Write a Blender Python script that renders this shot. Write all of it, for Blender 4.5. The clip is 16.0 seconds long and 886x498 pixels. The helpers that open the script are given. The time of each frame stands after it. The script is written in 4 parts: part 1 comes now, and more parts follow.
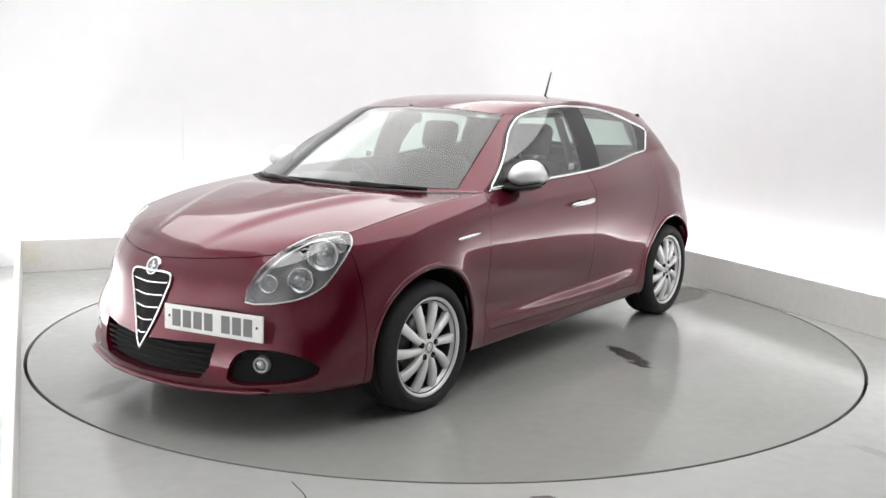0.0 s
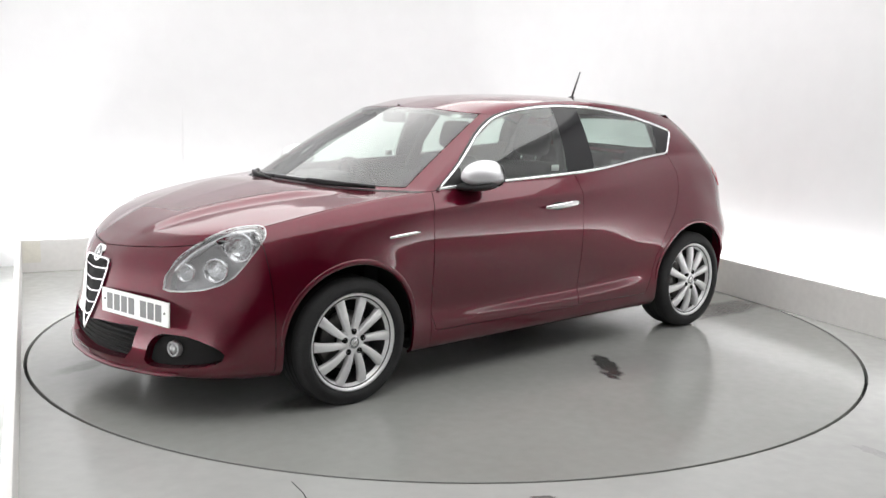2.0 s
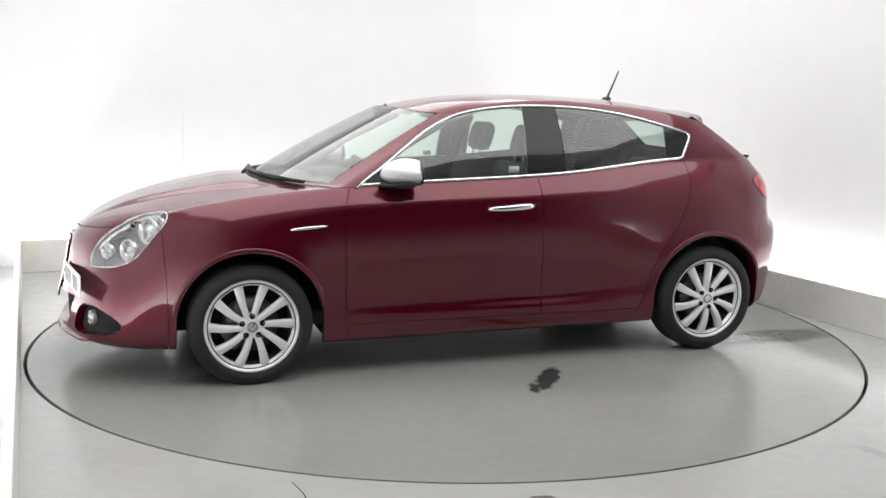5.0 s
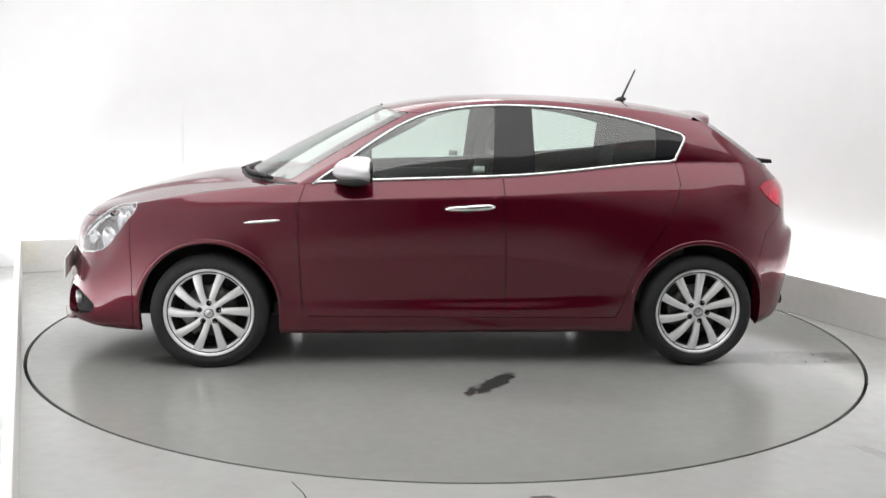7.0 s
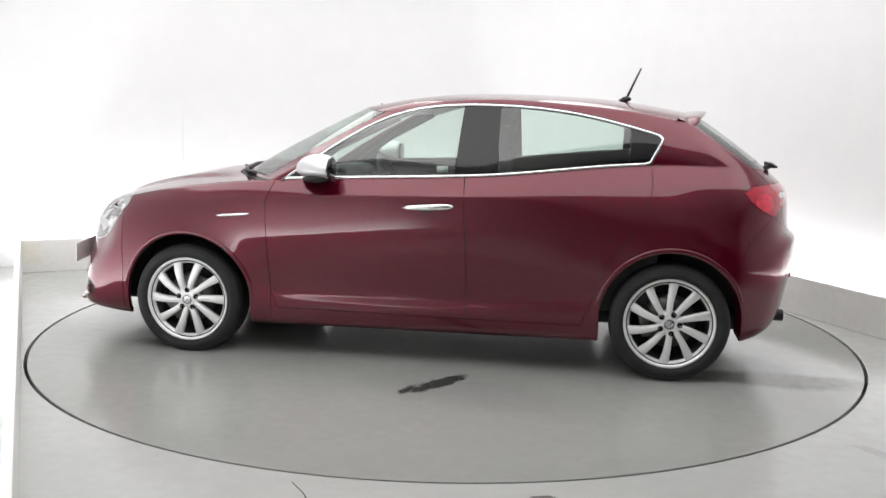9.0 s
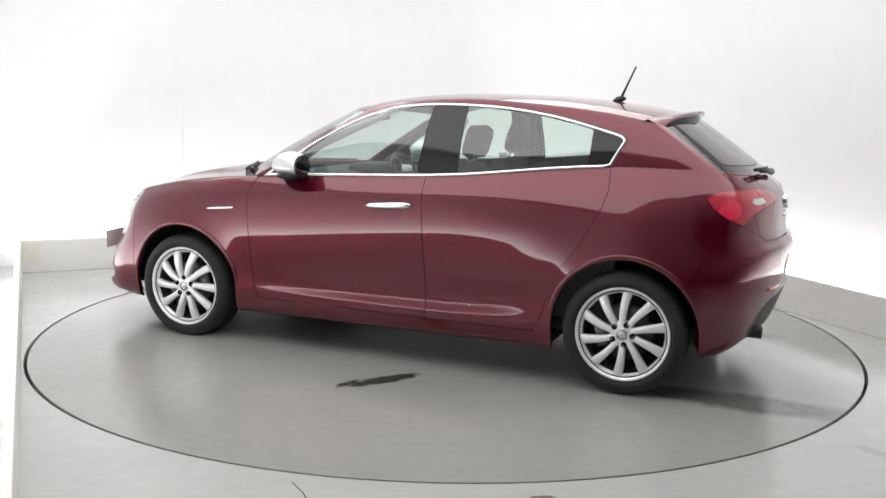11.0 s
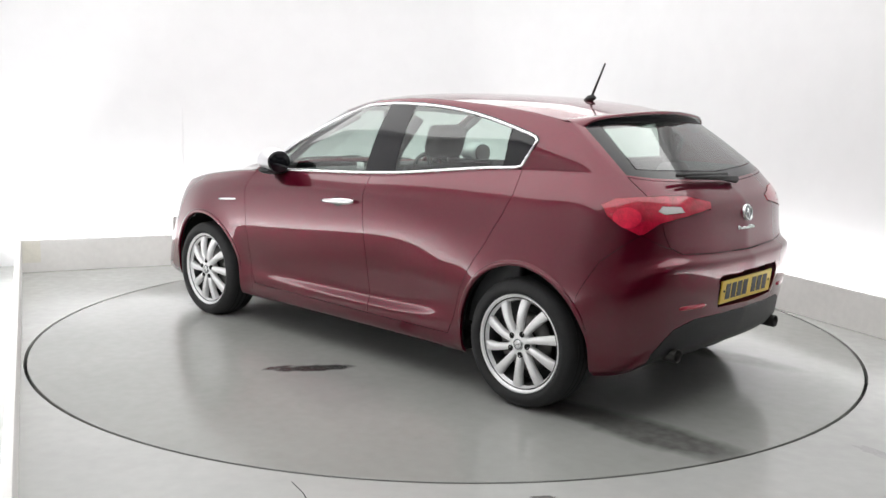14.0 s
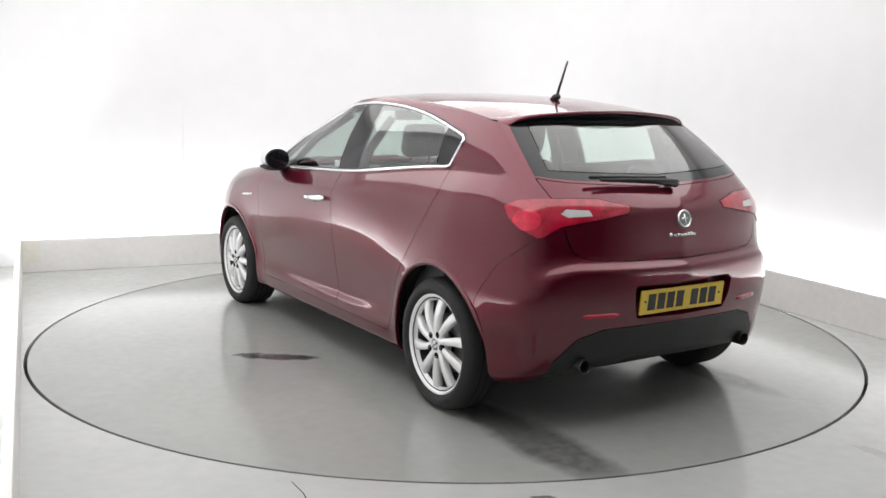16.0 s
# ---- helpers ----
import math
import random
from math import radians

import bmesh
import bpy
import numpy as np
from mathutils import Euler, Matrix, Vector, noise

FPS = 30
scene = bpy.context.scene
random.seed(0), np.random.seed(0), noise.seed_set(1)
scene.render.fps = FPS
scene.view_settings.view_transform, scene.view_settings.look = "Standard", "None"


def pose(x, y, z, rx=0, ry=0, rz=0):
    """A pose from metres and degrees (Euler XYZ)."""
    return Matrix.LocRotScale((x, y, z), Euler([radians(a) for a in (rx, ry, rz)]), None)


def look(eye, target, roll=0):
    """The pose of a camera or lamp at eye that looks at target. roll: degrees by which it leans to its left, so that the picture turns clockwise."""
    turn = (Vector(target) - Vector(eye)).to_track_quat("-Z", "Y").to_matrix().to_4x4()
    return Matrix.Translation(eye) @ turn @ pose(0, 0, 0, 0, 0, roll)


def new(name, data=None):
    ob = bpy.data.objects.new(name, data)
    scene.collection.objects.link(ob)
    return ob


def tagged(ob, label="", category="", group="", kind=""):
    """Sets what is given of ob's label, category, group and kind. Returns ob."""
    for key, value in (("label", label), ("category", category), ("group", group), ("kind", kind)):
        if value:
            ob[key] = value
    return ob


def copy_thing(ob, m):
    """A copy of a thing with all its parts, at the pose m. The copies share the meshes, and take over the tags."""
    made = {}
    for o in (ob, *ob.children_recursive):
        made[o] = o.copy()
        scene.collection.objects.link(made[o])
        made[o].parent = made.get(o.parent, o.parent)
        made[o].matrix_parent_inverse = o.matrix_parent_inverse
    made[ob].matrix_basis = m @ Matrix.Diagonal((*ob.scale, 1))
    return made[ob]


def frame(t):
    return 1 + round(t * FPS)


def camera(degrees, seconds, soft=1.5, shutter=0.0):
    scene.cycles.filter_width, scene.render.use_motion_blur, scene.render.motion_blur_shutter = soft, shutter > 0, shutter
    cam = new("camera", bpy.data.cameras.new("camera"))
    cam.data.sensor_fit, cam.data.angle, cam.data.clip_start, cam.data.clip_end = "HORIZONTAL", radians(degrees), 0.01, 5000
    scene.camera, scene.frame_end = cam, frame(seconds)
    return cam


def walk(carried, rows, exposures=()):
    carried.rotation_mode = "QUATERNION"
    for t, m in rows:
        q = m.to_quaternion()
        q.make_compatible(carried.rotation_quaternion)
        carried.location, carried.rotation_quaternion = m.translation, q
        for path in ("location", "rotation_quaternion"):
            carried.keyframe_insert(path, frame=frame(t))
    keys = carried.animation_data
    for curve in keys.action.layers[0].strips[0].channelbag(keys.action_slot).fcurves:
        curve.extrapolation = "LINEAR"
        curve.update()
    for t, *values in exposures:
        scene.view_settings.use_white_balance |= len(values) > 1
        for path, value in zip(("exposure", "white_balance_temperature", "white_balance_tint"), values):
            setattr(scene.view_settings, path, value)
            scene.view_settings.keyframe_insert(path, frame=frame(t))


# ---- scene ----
# camera on a stand, at rest
cam = camera(50.9, 16.0, soft=1.5)
EYE = Vector((0.0, -5.775, 1.427))
PAN, PITCH, ROLL = radians(-0.268), radians(9.114), 1.102
AIM = EYE + Vector((math.sin(PAN) * math.cos(PITCH), math.cos(PAN) * math.cos(PITCH), -math.sin(PITCH)))
CAM_POSE = look(EYE, AIM, ROLL)
walk(cam, [(0.0, CAM_POSE), (16.0, CAM_POSE)])

# room frame: local x along the far wall, local y from the camera's side to the far wall, origin in the far corner
CORNER = Vector((0.994, 3.468, 0))
U = Vector((0.9115, 0.4113, 0))
V = Vector((-0.4113, 0.9115, 0))
ROOM = Matrix(((U.x, V.x, 0, CORNER.x), (U.y, V.y, 0, CORNER.y), (0, 0, 1, 0), (0, 0, 0, 1)))
H = 2.85

# light: a white photo booth with ceiling light panels and strip lights in troughs behind the kerbs
world = bpy.data.worlds.new("world")
scene.world = world
world.use_nodes = True
world.node_tree.nodes["Background"].inputs[0].default_value = (0.9, 0.95, 1, 1)
world.node_tree.nodes["Background"].inputs[1].default_value = 0.2
scene.view_settings.exposure = 0.0


def area_lamp(name, m, sx, sy, watts, col=(1, 1, 1)):
    d = bpy.data.lights.new(name, "AREA")
    d.shape, d.size, d.size_y, d.energy, d.color = "RECTANGLE", sx, sy, watts, col
    o = new(name, d)
    o.matrix_world = m
    return o


CEILING_W, TROUGH_W = 151, 32
area_lamp("luminous_ceiling", ROOM @ pose(-2.4, -2.95, H - 0.07), 4.9, 5.8, CEILING_W, (1.0, 0.998, 0.985))
area_lamp("trough_light_north", ROOM @ pose(-2.4, 0.14, 0.10, 150, 0, 0), 4.6, 0.08, TROUGH_W)
area_lamp("trough_light_east", ROOM @ pose(0.235, -4.0, 0.10, 150, 0, -90), 7.6, 0.08, TROUGH_W * 1.8)
area_lamp("trough_light_west", ROOM @ pose(-4.94, -3.0, 0.10, 150, 0, 90), 5.6, 0.08, TROUGH_W * 1.7)


# ------------------------------------------------------------------ materials
def material(name, col, rough=0.5, metal=0.0, coat=0.0, var=0.0, scale=6.0, bump=0.0, bscale=200.0, rvar=0.0):
    """A principled surface with colour and gloss varied at two scales and a fine relief."""
    m = bpy.data.materials.new(name)
    m.use_nodes = True
    nt = m.node_tree
    b = nt.nodes["Principled BSDF"]
    b.inputs["Base Color"].default_value = (*col, 1)
    b.inputs["Roughness"].default_value = rough
    b.inputs["Metallic"].default_value = metal
    b.inputs["Coat Weight"].default_value = coat
    b.inputs["Coat Roughness"].default_value = 0.03
    tc = nt.nodes.new("ShaderNodeTexCoord")
    if var or rvar:
        n1, n2 = nt.nodes.new("ShaderNodeTexNoise"), nt.nodes.new("ShaderNodeTexNoise")
        n1.inputs["Scale"].default_value, n2.inputs["Scale"].default_value = scale, scale * 9
        n1.inputs["Detail"].default_value = n2.inputs["Detail"].default_value = 4
        add = nt.nodes.new("ShaderNodeMath")
        add.operation = "ADD"
        for n, k in ((n1, 0), (n2, 1)):
            nt.links.new(tc.outputs["Object"], n.inputs["Vector"])
            nt.links.new(n.outputs["Fac"], add.inputs[k])
        ramp = nt.nodes.new("ShaderNodeMapRange")
        ramp.inputs["From Min"].default_value, ramp.inputs["From Max"].default_value = 0.6, 1.4
        nt.links.new(add.outputs[0], ramp.inputs["Value"])
        if var:
            mix = nt.nodes.new("ShaderNodeMix")
            mix.data_type = "RGBA"
            mix.inputs["A"].default_value = (*[max(0, c * (1 - var)) for c in col], 1)
            mix.inputs["B"].default_value = (*[min(1, c * (1 + var)) for c in col], 1)
            nt.links.new(ramp.outputs[0], mix.inputs["Factor"])
            nt.links.new(mix.outputs["Result"], b.inputs["Base Color"])
        if rvar:
            rr = nt.nodes.new("ShaderNodeMapRange")
            rr.inputs["To Min"].default_value, rr.inputs["To Max"].default_value = max(0, rough - rvar), rough + rvar
            nt.links.new(ramp.outputs[0], rr.inputs["Value"])
            nt.links.new(rr.outputs[0], b.inputs["Roughness"])
    if bump:
        n3, bp = nt.nodes.new("ShaderNodeTexNoise"), nt.nodes.new("ShaderNodeBump")
        n3.inputs["Scale"].default_value = bscale
        bp.inputs["Strength"].default_value, bp.inputs["Distance"].default_value = bump, 0.002
        nt.links.new(tc.outputs["Object"], n3.inputs["Vector"])
        nt.links.new(n3.outputs["Fac"], bp.inputs["Height"])
        nt.links.new(bp.outputs[0], b.inputs["Normal"])
    return m


def glass(name, tint, rough=0.0, base=0.10):
    """Thin tinted pane: clear, with the gloss of glass."""
    m = bpy.data.materials.new(name)
    m.use_nodes = True
    nt = m.node_tree
    nt.nodes.remove(nt.nodes["Principled BSDF"])
    t, g, x, f, p, r = (nt.nodes.new("ShaderNode" + k) for k in ("BsdfTransparent", "BsdfGlossy", "MixShader", "LayerWeight", "Math", "MapRange"))
    t.inputs[0].default_value = (*tint, 1)
    g.inputs["Roughness"].default_value = rough
    f.inputs["Blend"].default_value = 0.5
    p.operation = "POWER"
    p.inputs[1].default_value = 3.0
    r.inputs["To Min"].default_value, r.inputs["To Max"].default_value = base, 0.9
    nt.links.new(f.outputs["Facing"], p.inputs[0])
    nt.links.new(p.outputs[0], r.inputs["Value"])
    nt.links.new(r.outputs[0], x.inputs[0])
    nt.links.new(t.outputs[0], x.inputs[1])
    nt.links.new(g.outputs[0], x.inputs[2])
    nt.links.new(x.outputs[0], nt.nodes["Material Output"].inputs[0])
    return m


M_WALL = material("white_wall_paint", (0.74, 0.74, 0.748), 0.75, var=0.025, scale=0.6, bump=0.15, bscale=60)
M_KERB = material("painted_kerb", (0.78, 0.77, 0.75), 0.5, var=0.06, scale=2.5, bump=0.2, bscale=40)
# for the unseen end behind the camera, added to darken the car's reflections
M_DIM = material("unseen_dark_end", (0.07, 0.07, 0.075), 0.8, var=0.2, scale=2)
M_CEIL = material("ceiling_paint", (0.8, 0.8, 0.8), 0.8, var=0.03, scale=1)
M_FLOOR = material("grey_floor_paint", (0.46, 0.467, 0.452), 0.2, var=0.06, scale=1.6, bump=0.06, bscale=25, rvar=0.07)
# floor paint again, toned down to hold the dimness under and before the car
M_TABLE = material("shade_toned_table_paint", (0.328, 0.333, 0.319), 0.17, var=0.06, scale=1.8, bump=0.06, bscale=25, rvar=0.07)
M_GAP = material("dark_gap", (0.01, 0.01, 0.01), 0.8)
M_STREAK = material("tyre_streak", (0.165, 0.165, 0.157), 0.16, var=0.3, scale=12)
M_PAINT = material("deep_red_metallic_paint", (0.112, 0.0022, 0.0148), 0.32, metal=0.6, coat=1.0, var=0.06, scale=60)
M_PAINT.node_tree.nodes["Principled BSDF"].inputs["Coat IOR"].default_value = 1.63
M_PAINT.node_tree.nodes["Principled BSDF"].inputs["Specular IOR Level"].default_value = 0.0
M_BLACK = material("black_plastic", (0.012, 0.012, 0.013), 0.5, bump=0.3, bscale=500, var=0.3, scale=8)
M_GLOSSBLACK = material("gloss_black_trim", (0.008, 0.008, 0.01), 0.08)
M_SHELL = material("dark_inner_shell", (0.006, 0.006, 0.006), 0.9)
M_CHROME = material("polished_chrome", (0.86, 0.86, 0.87), 0.10, metal=1.0, rvar=0.04, scale=10)
M_SATIN = material("satin_silver", (0.72, 0.72, 0.73), 0.28, metal=0.9, rvar=0.05, scale=8)
M_MIRROR = material("silver_mirror_shell", (0.70, 0.70, 0.72), 0.36, metal=0.55, coat=0.3, var=0.04, scale=10)
M_ALLOY = material("silver_alloy_paint", (0.86, 0.86, 0.865), 0.34, metal=0.35, coat=0.4, var=0.06, scale=20)
M_RUBBER = material("black_tyre_rubber", (0.016, 0.016, 0.017), 0.78, var=0.35, scale=14, bump=0.3, bscale=160)
# barrel and brake steel darkened: the shade between the spokes sits in their colour
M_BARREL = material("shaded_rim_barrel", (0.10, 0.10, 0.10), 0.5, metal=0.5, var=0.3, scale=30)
M_DISC = material("brake_steel", (0.16, 0.155, 0.15), 0.4, metal=0.9, var=0.2, scale=30)
M_GLASS = glass("green_tinted_glass", (0.74, 0.84, 0.79), base=0.13)
M_REARGLASS = glass("rear_tinted_glass", (0.70, 0.80, 0.75))
M_LENS = glass("clear_lens", (0.93, 0.94, 0.95), rough=0.08, base=0.22)
M_REFLECT = material("lamp_reflector", (0.75, 0.76, 0.77), 0.14, metal=0.95, var=0.15, scale=18)
M_HOUSING = material("lamp_housing_grey", (0.36, 0.365, 0.37), 0.3, metal=0.6, var=0.3, scale=14)
M_TAIL = material("red_lamp_lens", (0.42, 0.005, 0.030), 0.12, coat=0.9, var=0.55, scale=20)
M_TAIL_BRIGHT = material("bright_red_lamp_lens", (0.66, 0.014, 0.055), 0.10, coat=0.9, var=0.45, scale=34)
M_CLEARWHITE = material("white_lamp_lens", (0.62, 0.60, 0.60), 0.15, coat=1.0, var=0.1, scale=30)
M_PLATE_W = material("white_plate", (0.78, 0.78, 0.76), 0.35, var=0.04, scale=12)
M_PLATE_Y = material("yellow_plate", (0.80, 0.56, 0.06), 0.35, var=0.05, scale=12)
M_INK = material("black_characters", (0.02, 0.02, 0.02), 0.5)
M_INK_GREY = material("grey_characters", (0.16, 0.16, 0.16), 0.5)
M_SEAT = material("charcoal_seat_cloth", (0.030, 0.030, 0.032), 0.85, var=0.35, scale=25, bump=0.4, bscale=300)
M_TRIM = material("dark_grey_interior_trim", (0.035, 0.036, 0.038), 0.6, var=0.2, scale=20, bump=0.2, bscale=300)
M_LINER = material("pale_grey_headliner", (0.42, 0.42, 0.41), 0.9, var=0.05, scale=20)
M_STICKER = material("white_sticker", (0.7, 0.7, 0.7), 0.5)
M_ENAMEL = material("badge_enamel", (0.25, 0.27, 0.28), 0.2, metal=0.8, var=0.5, scale=60)
M_EXHAUST = material("sooty_exhaust_steel", (0.05, 0.048, 0.046), 0.4, metal=0.8, var=0.3, scale=30)
M_SCUFF = material("pale_floor_scuff", (0.40, 0.405, 0.395), 0.22, var=0.12, scale=8)
M_YELLOW = material("yellowed_paint", (0.775, 0.755, 0.68), 0.5, var=0.08, scale=14)


# ------------------------------------------------------------------ shape helpers
def pchip(ts, vs, q):
    """Smooth curve without overshoot through the values vs at ts, read at q."""
    ts, vs, q = np.asarray(ts, float), np.asarray(vs, float), np.asarray(q, float)
    flat = vs.ndim == 1
    if flat:
        vs = vs[:, None]
    h = np.diff(ts)[:, None]
    d = np.diff(vs, axis=0) / h
    m = np.zeros_like(vs)
    if len(ts) > 2:
        w1, w2 = 2 * h[1:] + h[:-1], h[1:] + 2 * h[:-1]
        ok = d[:-1] * d[1:] > 0
        with np.errstate(divide="ignore", invalid="ignore"):
            mm = (w1 + w2) / (w1 / d[:-1] + w2 / d[1:])
        m[1:-1] = np.where(ok, mm, 0)
    m[0], m[-1] = d[0], d[-1]
    k = np.clip(np.searchsorted(ts, q) - 1, 0, len(ts) - 2)
    s = ((q - ts[k]) / (ts[k + 1] - ts[k]))[:, None]
    hk = (ts[k + 1] - ts[k])[:, None]
    out = (2 * s**3 - 3 * s**2 + 1) * vs[k] + (s**3 - 2 * s**2 + s) * hk * m[k] + (3 * s**2 - 2 * s**3) * vs[k + 1] + (s**3 - s**2) * hk * m[k + 1]
    return out[:, 0] if flat else out


def along(points, n):
    """n points at even steps on a smooth curve through the given points."""
    p = np.asarray(points, float)
    t = np.concatenate([[0], np.cumsum(np.linalg.norm(np.diff(p, axis=0), axis=1))])
    return pchip(t, p, np.linspace(0, t[-1], n))


def link(name, bm, mat, parent=None, smooth=True):
    me = bpy.data.meshes.new(name)
    bm.to_mesh(me)
    bm.free()
    for m in mat if isinstance(mat, (list, tuple)) else [mat]:
        me.materials.append(m)
    if smooth:
        me.polygons.foreach_set("use_smooth", [True] * len(me.polygons))
    o = new(name, me)
    if parent is not None:
        o.parent = parent
    return o


def part(name, bm, mat, parent, label="", smooth=True):
    return tagged(link(name, bm, mat, parent, smooth), label)


def slab(bm, lo, hi, m=Matrix(), bevel=0.0):
    """A block between two corners, with rounded edges, added to bm."""
    r = bmesh.ops.create_cube(bm, size=1)["verts"]
    for v in r:
        v.co = Vector([lo[i] + (hi[i] - lo[i]) * (v.co[i] + 0.5) for i in range(3)])
    if bevel:
        es = list({e for v in r for e in v.link_edges})
        out = bmesh.ops.bevel(bm, geom=es, offset=bevel, segments=2, profile=0.5, affect="EDGES")
        r = list({v for f in out["faces"] for v in f.verts} | {v for v in r if v.is_valid})
    for v in r:
        v.co = m @ v.co
    return bm


def tube(bm, pts, r, closed=False, n=8, flat=1.0, up=None):
    """A rod of radius r along the points; flat squeezes it along the second axis."""
    pts = [Vector(p) for p in pts]
    rings = []
    for i, p in enumerate(pts):
        a, b = (pts[i - 1], pts[(i + 1) % len(pts)]) if closed else (pts[max(i - 1, 0)], pts[min(i + 1, len(pts) - 1)])
        t = (b - a).normalized()
        s = t.cross(Vector(up or (0, 0, 1)))
        s = s.normalized() if s.length > 1e-4 else t.orthogonal().normalized()
        w = s.cross(t)
        rr = r[i] if isinstance(r, (list, tuple)) else r
        rings.append([bm.verts.new(p + (s * math.cos(2 * math.pi * k / n) * flat + w * math.sin(2 * math.pi * k / n)) * rr) for k in range(n)])
    for i in range(len(rings) - (0 if closed else 1)):
        a, b = rings[i], rings[(i + 1) % len(rings)]
        for k in range(n):
            bm.faces.new((a[k], a[(k + 1) % n], b[(k + 1) % n], b[k]))
    if not closed:
        bm.faces.new(rings[0][::-1])
        bm.faces.new(rings[-1])
    return bm


def lathe(bm, profile, n=48, m=Matrix(), closed=False):
    """Turns a profile of (radius, height) about the local z axis."""
    rings = [[bm.verts.new(m @ Vector((r * math.cos(2 * math.pi * k / n), r * math.sin(2 * math.pi * k / n), z))) for k in range(n)] for r, z in profile]
    for a, b in zip(rings, rings[1:] + ([rings[0]] if closed else [])):
        for k in range(n):
            bm.faces.new((a[k], a[(k + 1) % n], b[(k + 1) % n], b[k]))
    return bm


# ------------------------------------------------------------------ the car's skin, left half: x forward, y left, z up
PLAN = [(2.25, 0), (2.233, 0.2), (2.178, 0.4), (2.10, 0.60), (1.965, 0.762), (1.72, 0.85), (1.317, 0.893), (0.85, 0.887), (-0.3, 0.887),
        (-0.95, 0.89), (-1.317, 0.895), (-1.6, 0.875), (-1.785, 0.80), (-1.89, 0.70), (-1.962, 0.55), (-2.017, 0.3), (-2.04, 0)]
# at some of the plan's points: height and inset of nine lines from the sill to the belt
SECTION = {
    0: [(.19, .06), (.215, .012), (.26, 0), (.36, 0), (.45, .018), (.56, .04), (.65, .055), (.70, .075), (.735, .105)],
    2: [(.19, .06), (.215, .01), (.26, 0), (.36, .012), (.45, .042), (.56, .062), (.66, .075), (.72, .10), (.76, .13)],
    4: [(.2, .07), (.23, .02), (.28, .005), (.38, .015), (.47, .035), (.58, .088), (.68, .125), (.75, .157), (.805, .192)],
    5: [(.2, .06), (.23, .03), (.3, .015), (.42, .01), (.54, .015), (.66, .03), (.76, .06), (.82, .09), (.868, .125)],
    6: [(.2, .05), (.24, .03), (.34, .02), (.46, .008), (.58, 0), (.7, .003), (.8, .02), (.88, .05), (.94, .115)],
    7: [(.18, .09), (.21, .05), (.315, .036), (.39, .040), (.56, .018), (.72, .004), (.872, .008), (.925, .028), (.985, .078)],
    8: [(.18, .09), (.21, .045), (.32, .026), (.375, .046), (.58, .018), (.77, .002), (.918, .008), (.966, .03), (1.034, .078)],
    10: [(.2, .05), (.24, .03), (.34, .02), (.48, .008), (.62, .002), (.78, .022), (.915, .06), (1.02, .11), (1.114, .18)],
    12: [(.22, .08), (.26, .04), (.40, .02), (.50, .002), (.585, 0), (.645, .014), (.74, .042), (.95, .08), (1.105, .185)],
    14: [(.265, .12), (.315, .06), (.42, .035), (.52, .015), (.62, 0), (.72, 0), (.765, .045), (.95, .065), (1.085, .17)],
    16: [(.28, .14), (.33, .08), (.42, .045), (.5, .02), (.62, 0), (.715, 0), (.755, .04), (.95, .055), (1.06, .16)],
}
K, N1, N2, ROWS = 36, 44, 110, 40
AX = 1.317          # half the wheelbase
ARCH_R, ARCH_Z = 0.362, 0.318


def lower_skin():
    plan = np.array(PLAN)
    t = np.concatenate([[0], np.cumsum(np.linalg.norm(np.diff(plan, axis=0), axis=1))])
    ua = pchip(plan[::-1, 0], t[::-1], np.array([0.84]))[0]
    u = np.concatenate([np.linspace(0, t[4], K + 1), np.linspace(t[4], ua, N1 + 1)[1:], np.linspace(ua, t[12], N2 + 1)[1:], np.linspace(t[12], t[-1], K + 1)[1:]])
    p = pchip(t, plan, u)
    e = 1e-3
    a, b = pchip(t, plan, np.clip(u + e, 0, t[-1])), pchip(t, plan, np.clip(u - e, 0, t[-1]))
    d = a - b
    d /= np.linalg.norm(d, axis=1)[:, None]
    nrm = np.stack([d[:, 1], -d[:, 0]], 1)
    nrm[0], nrm[-1] = (1, 0), (-1, 0)
    keys = sorted(SECTION)
    tab = np.array([SECTION[k] for k in keys])                    # anchors, lines, 2
    per_u = pchip(t[keys], tab.reshape(len(keys), -1), u).reshape(len(u), 9, 2)
    hs = np.concatenate([[0], np.linspace(0.04, 1, ROWS)])
    grid = np.zeros((len(u), len(hs), 3))
    for i in range(len(u)):
        zi = pchip(np.linspace(0, 1, 9), per_u[i], hs)
        grid[i, :, 0] = p[i, 0] - nrm[i, 0] * zi[:, 1]
        grid[i, :, 1] = p[i, 1] - nrm[i, 1] * zi[:, 1]
        grid[i, :, 2] = zi[:, 0]
    # flared lips round the wheel arches
    for ax in (AX, -AX):
        r = np.hypot(grid[..., 0] - ax, grid[..., 2] - ARCH_Z)
        w = np.clip(1 - (r - ARCH_R) / 0.085, 0, 1) * (r > ARCH_R - 0.05)
        grid[..., 1] += 0.011 * w**2 * (np.abs(grid[..., 1]) > 0.5)
    grid[0, :, 1] = 0
    grid[-1, :, 1] = 0
    return grid


def fair(g, times=3):
    """Evens out a grid of points, its edges held."""
    for _ in range(times):
        g[1:-1] += 0.25 * (g[2:] + g[:-2] - 2 * g[1:-1])
        g[:, 1:-1] += 0.2 * (g[:, 2:] + g[:, :-2] - 2 * g[:, 1:-1])
    return g


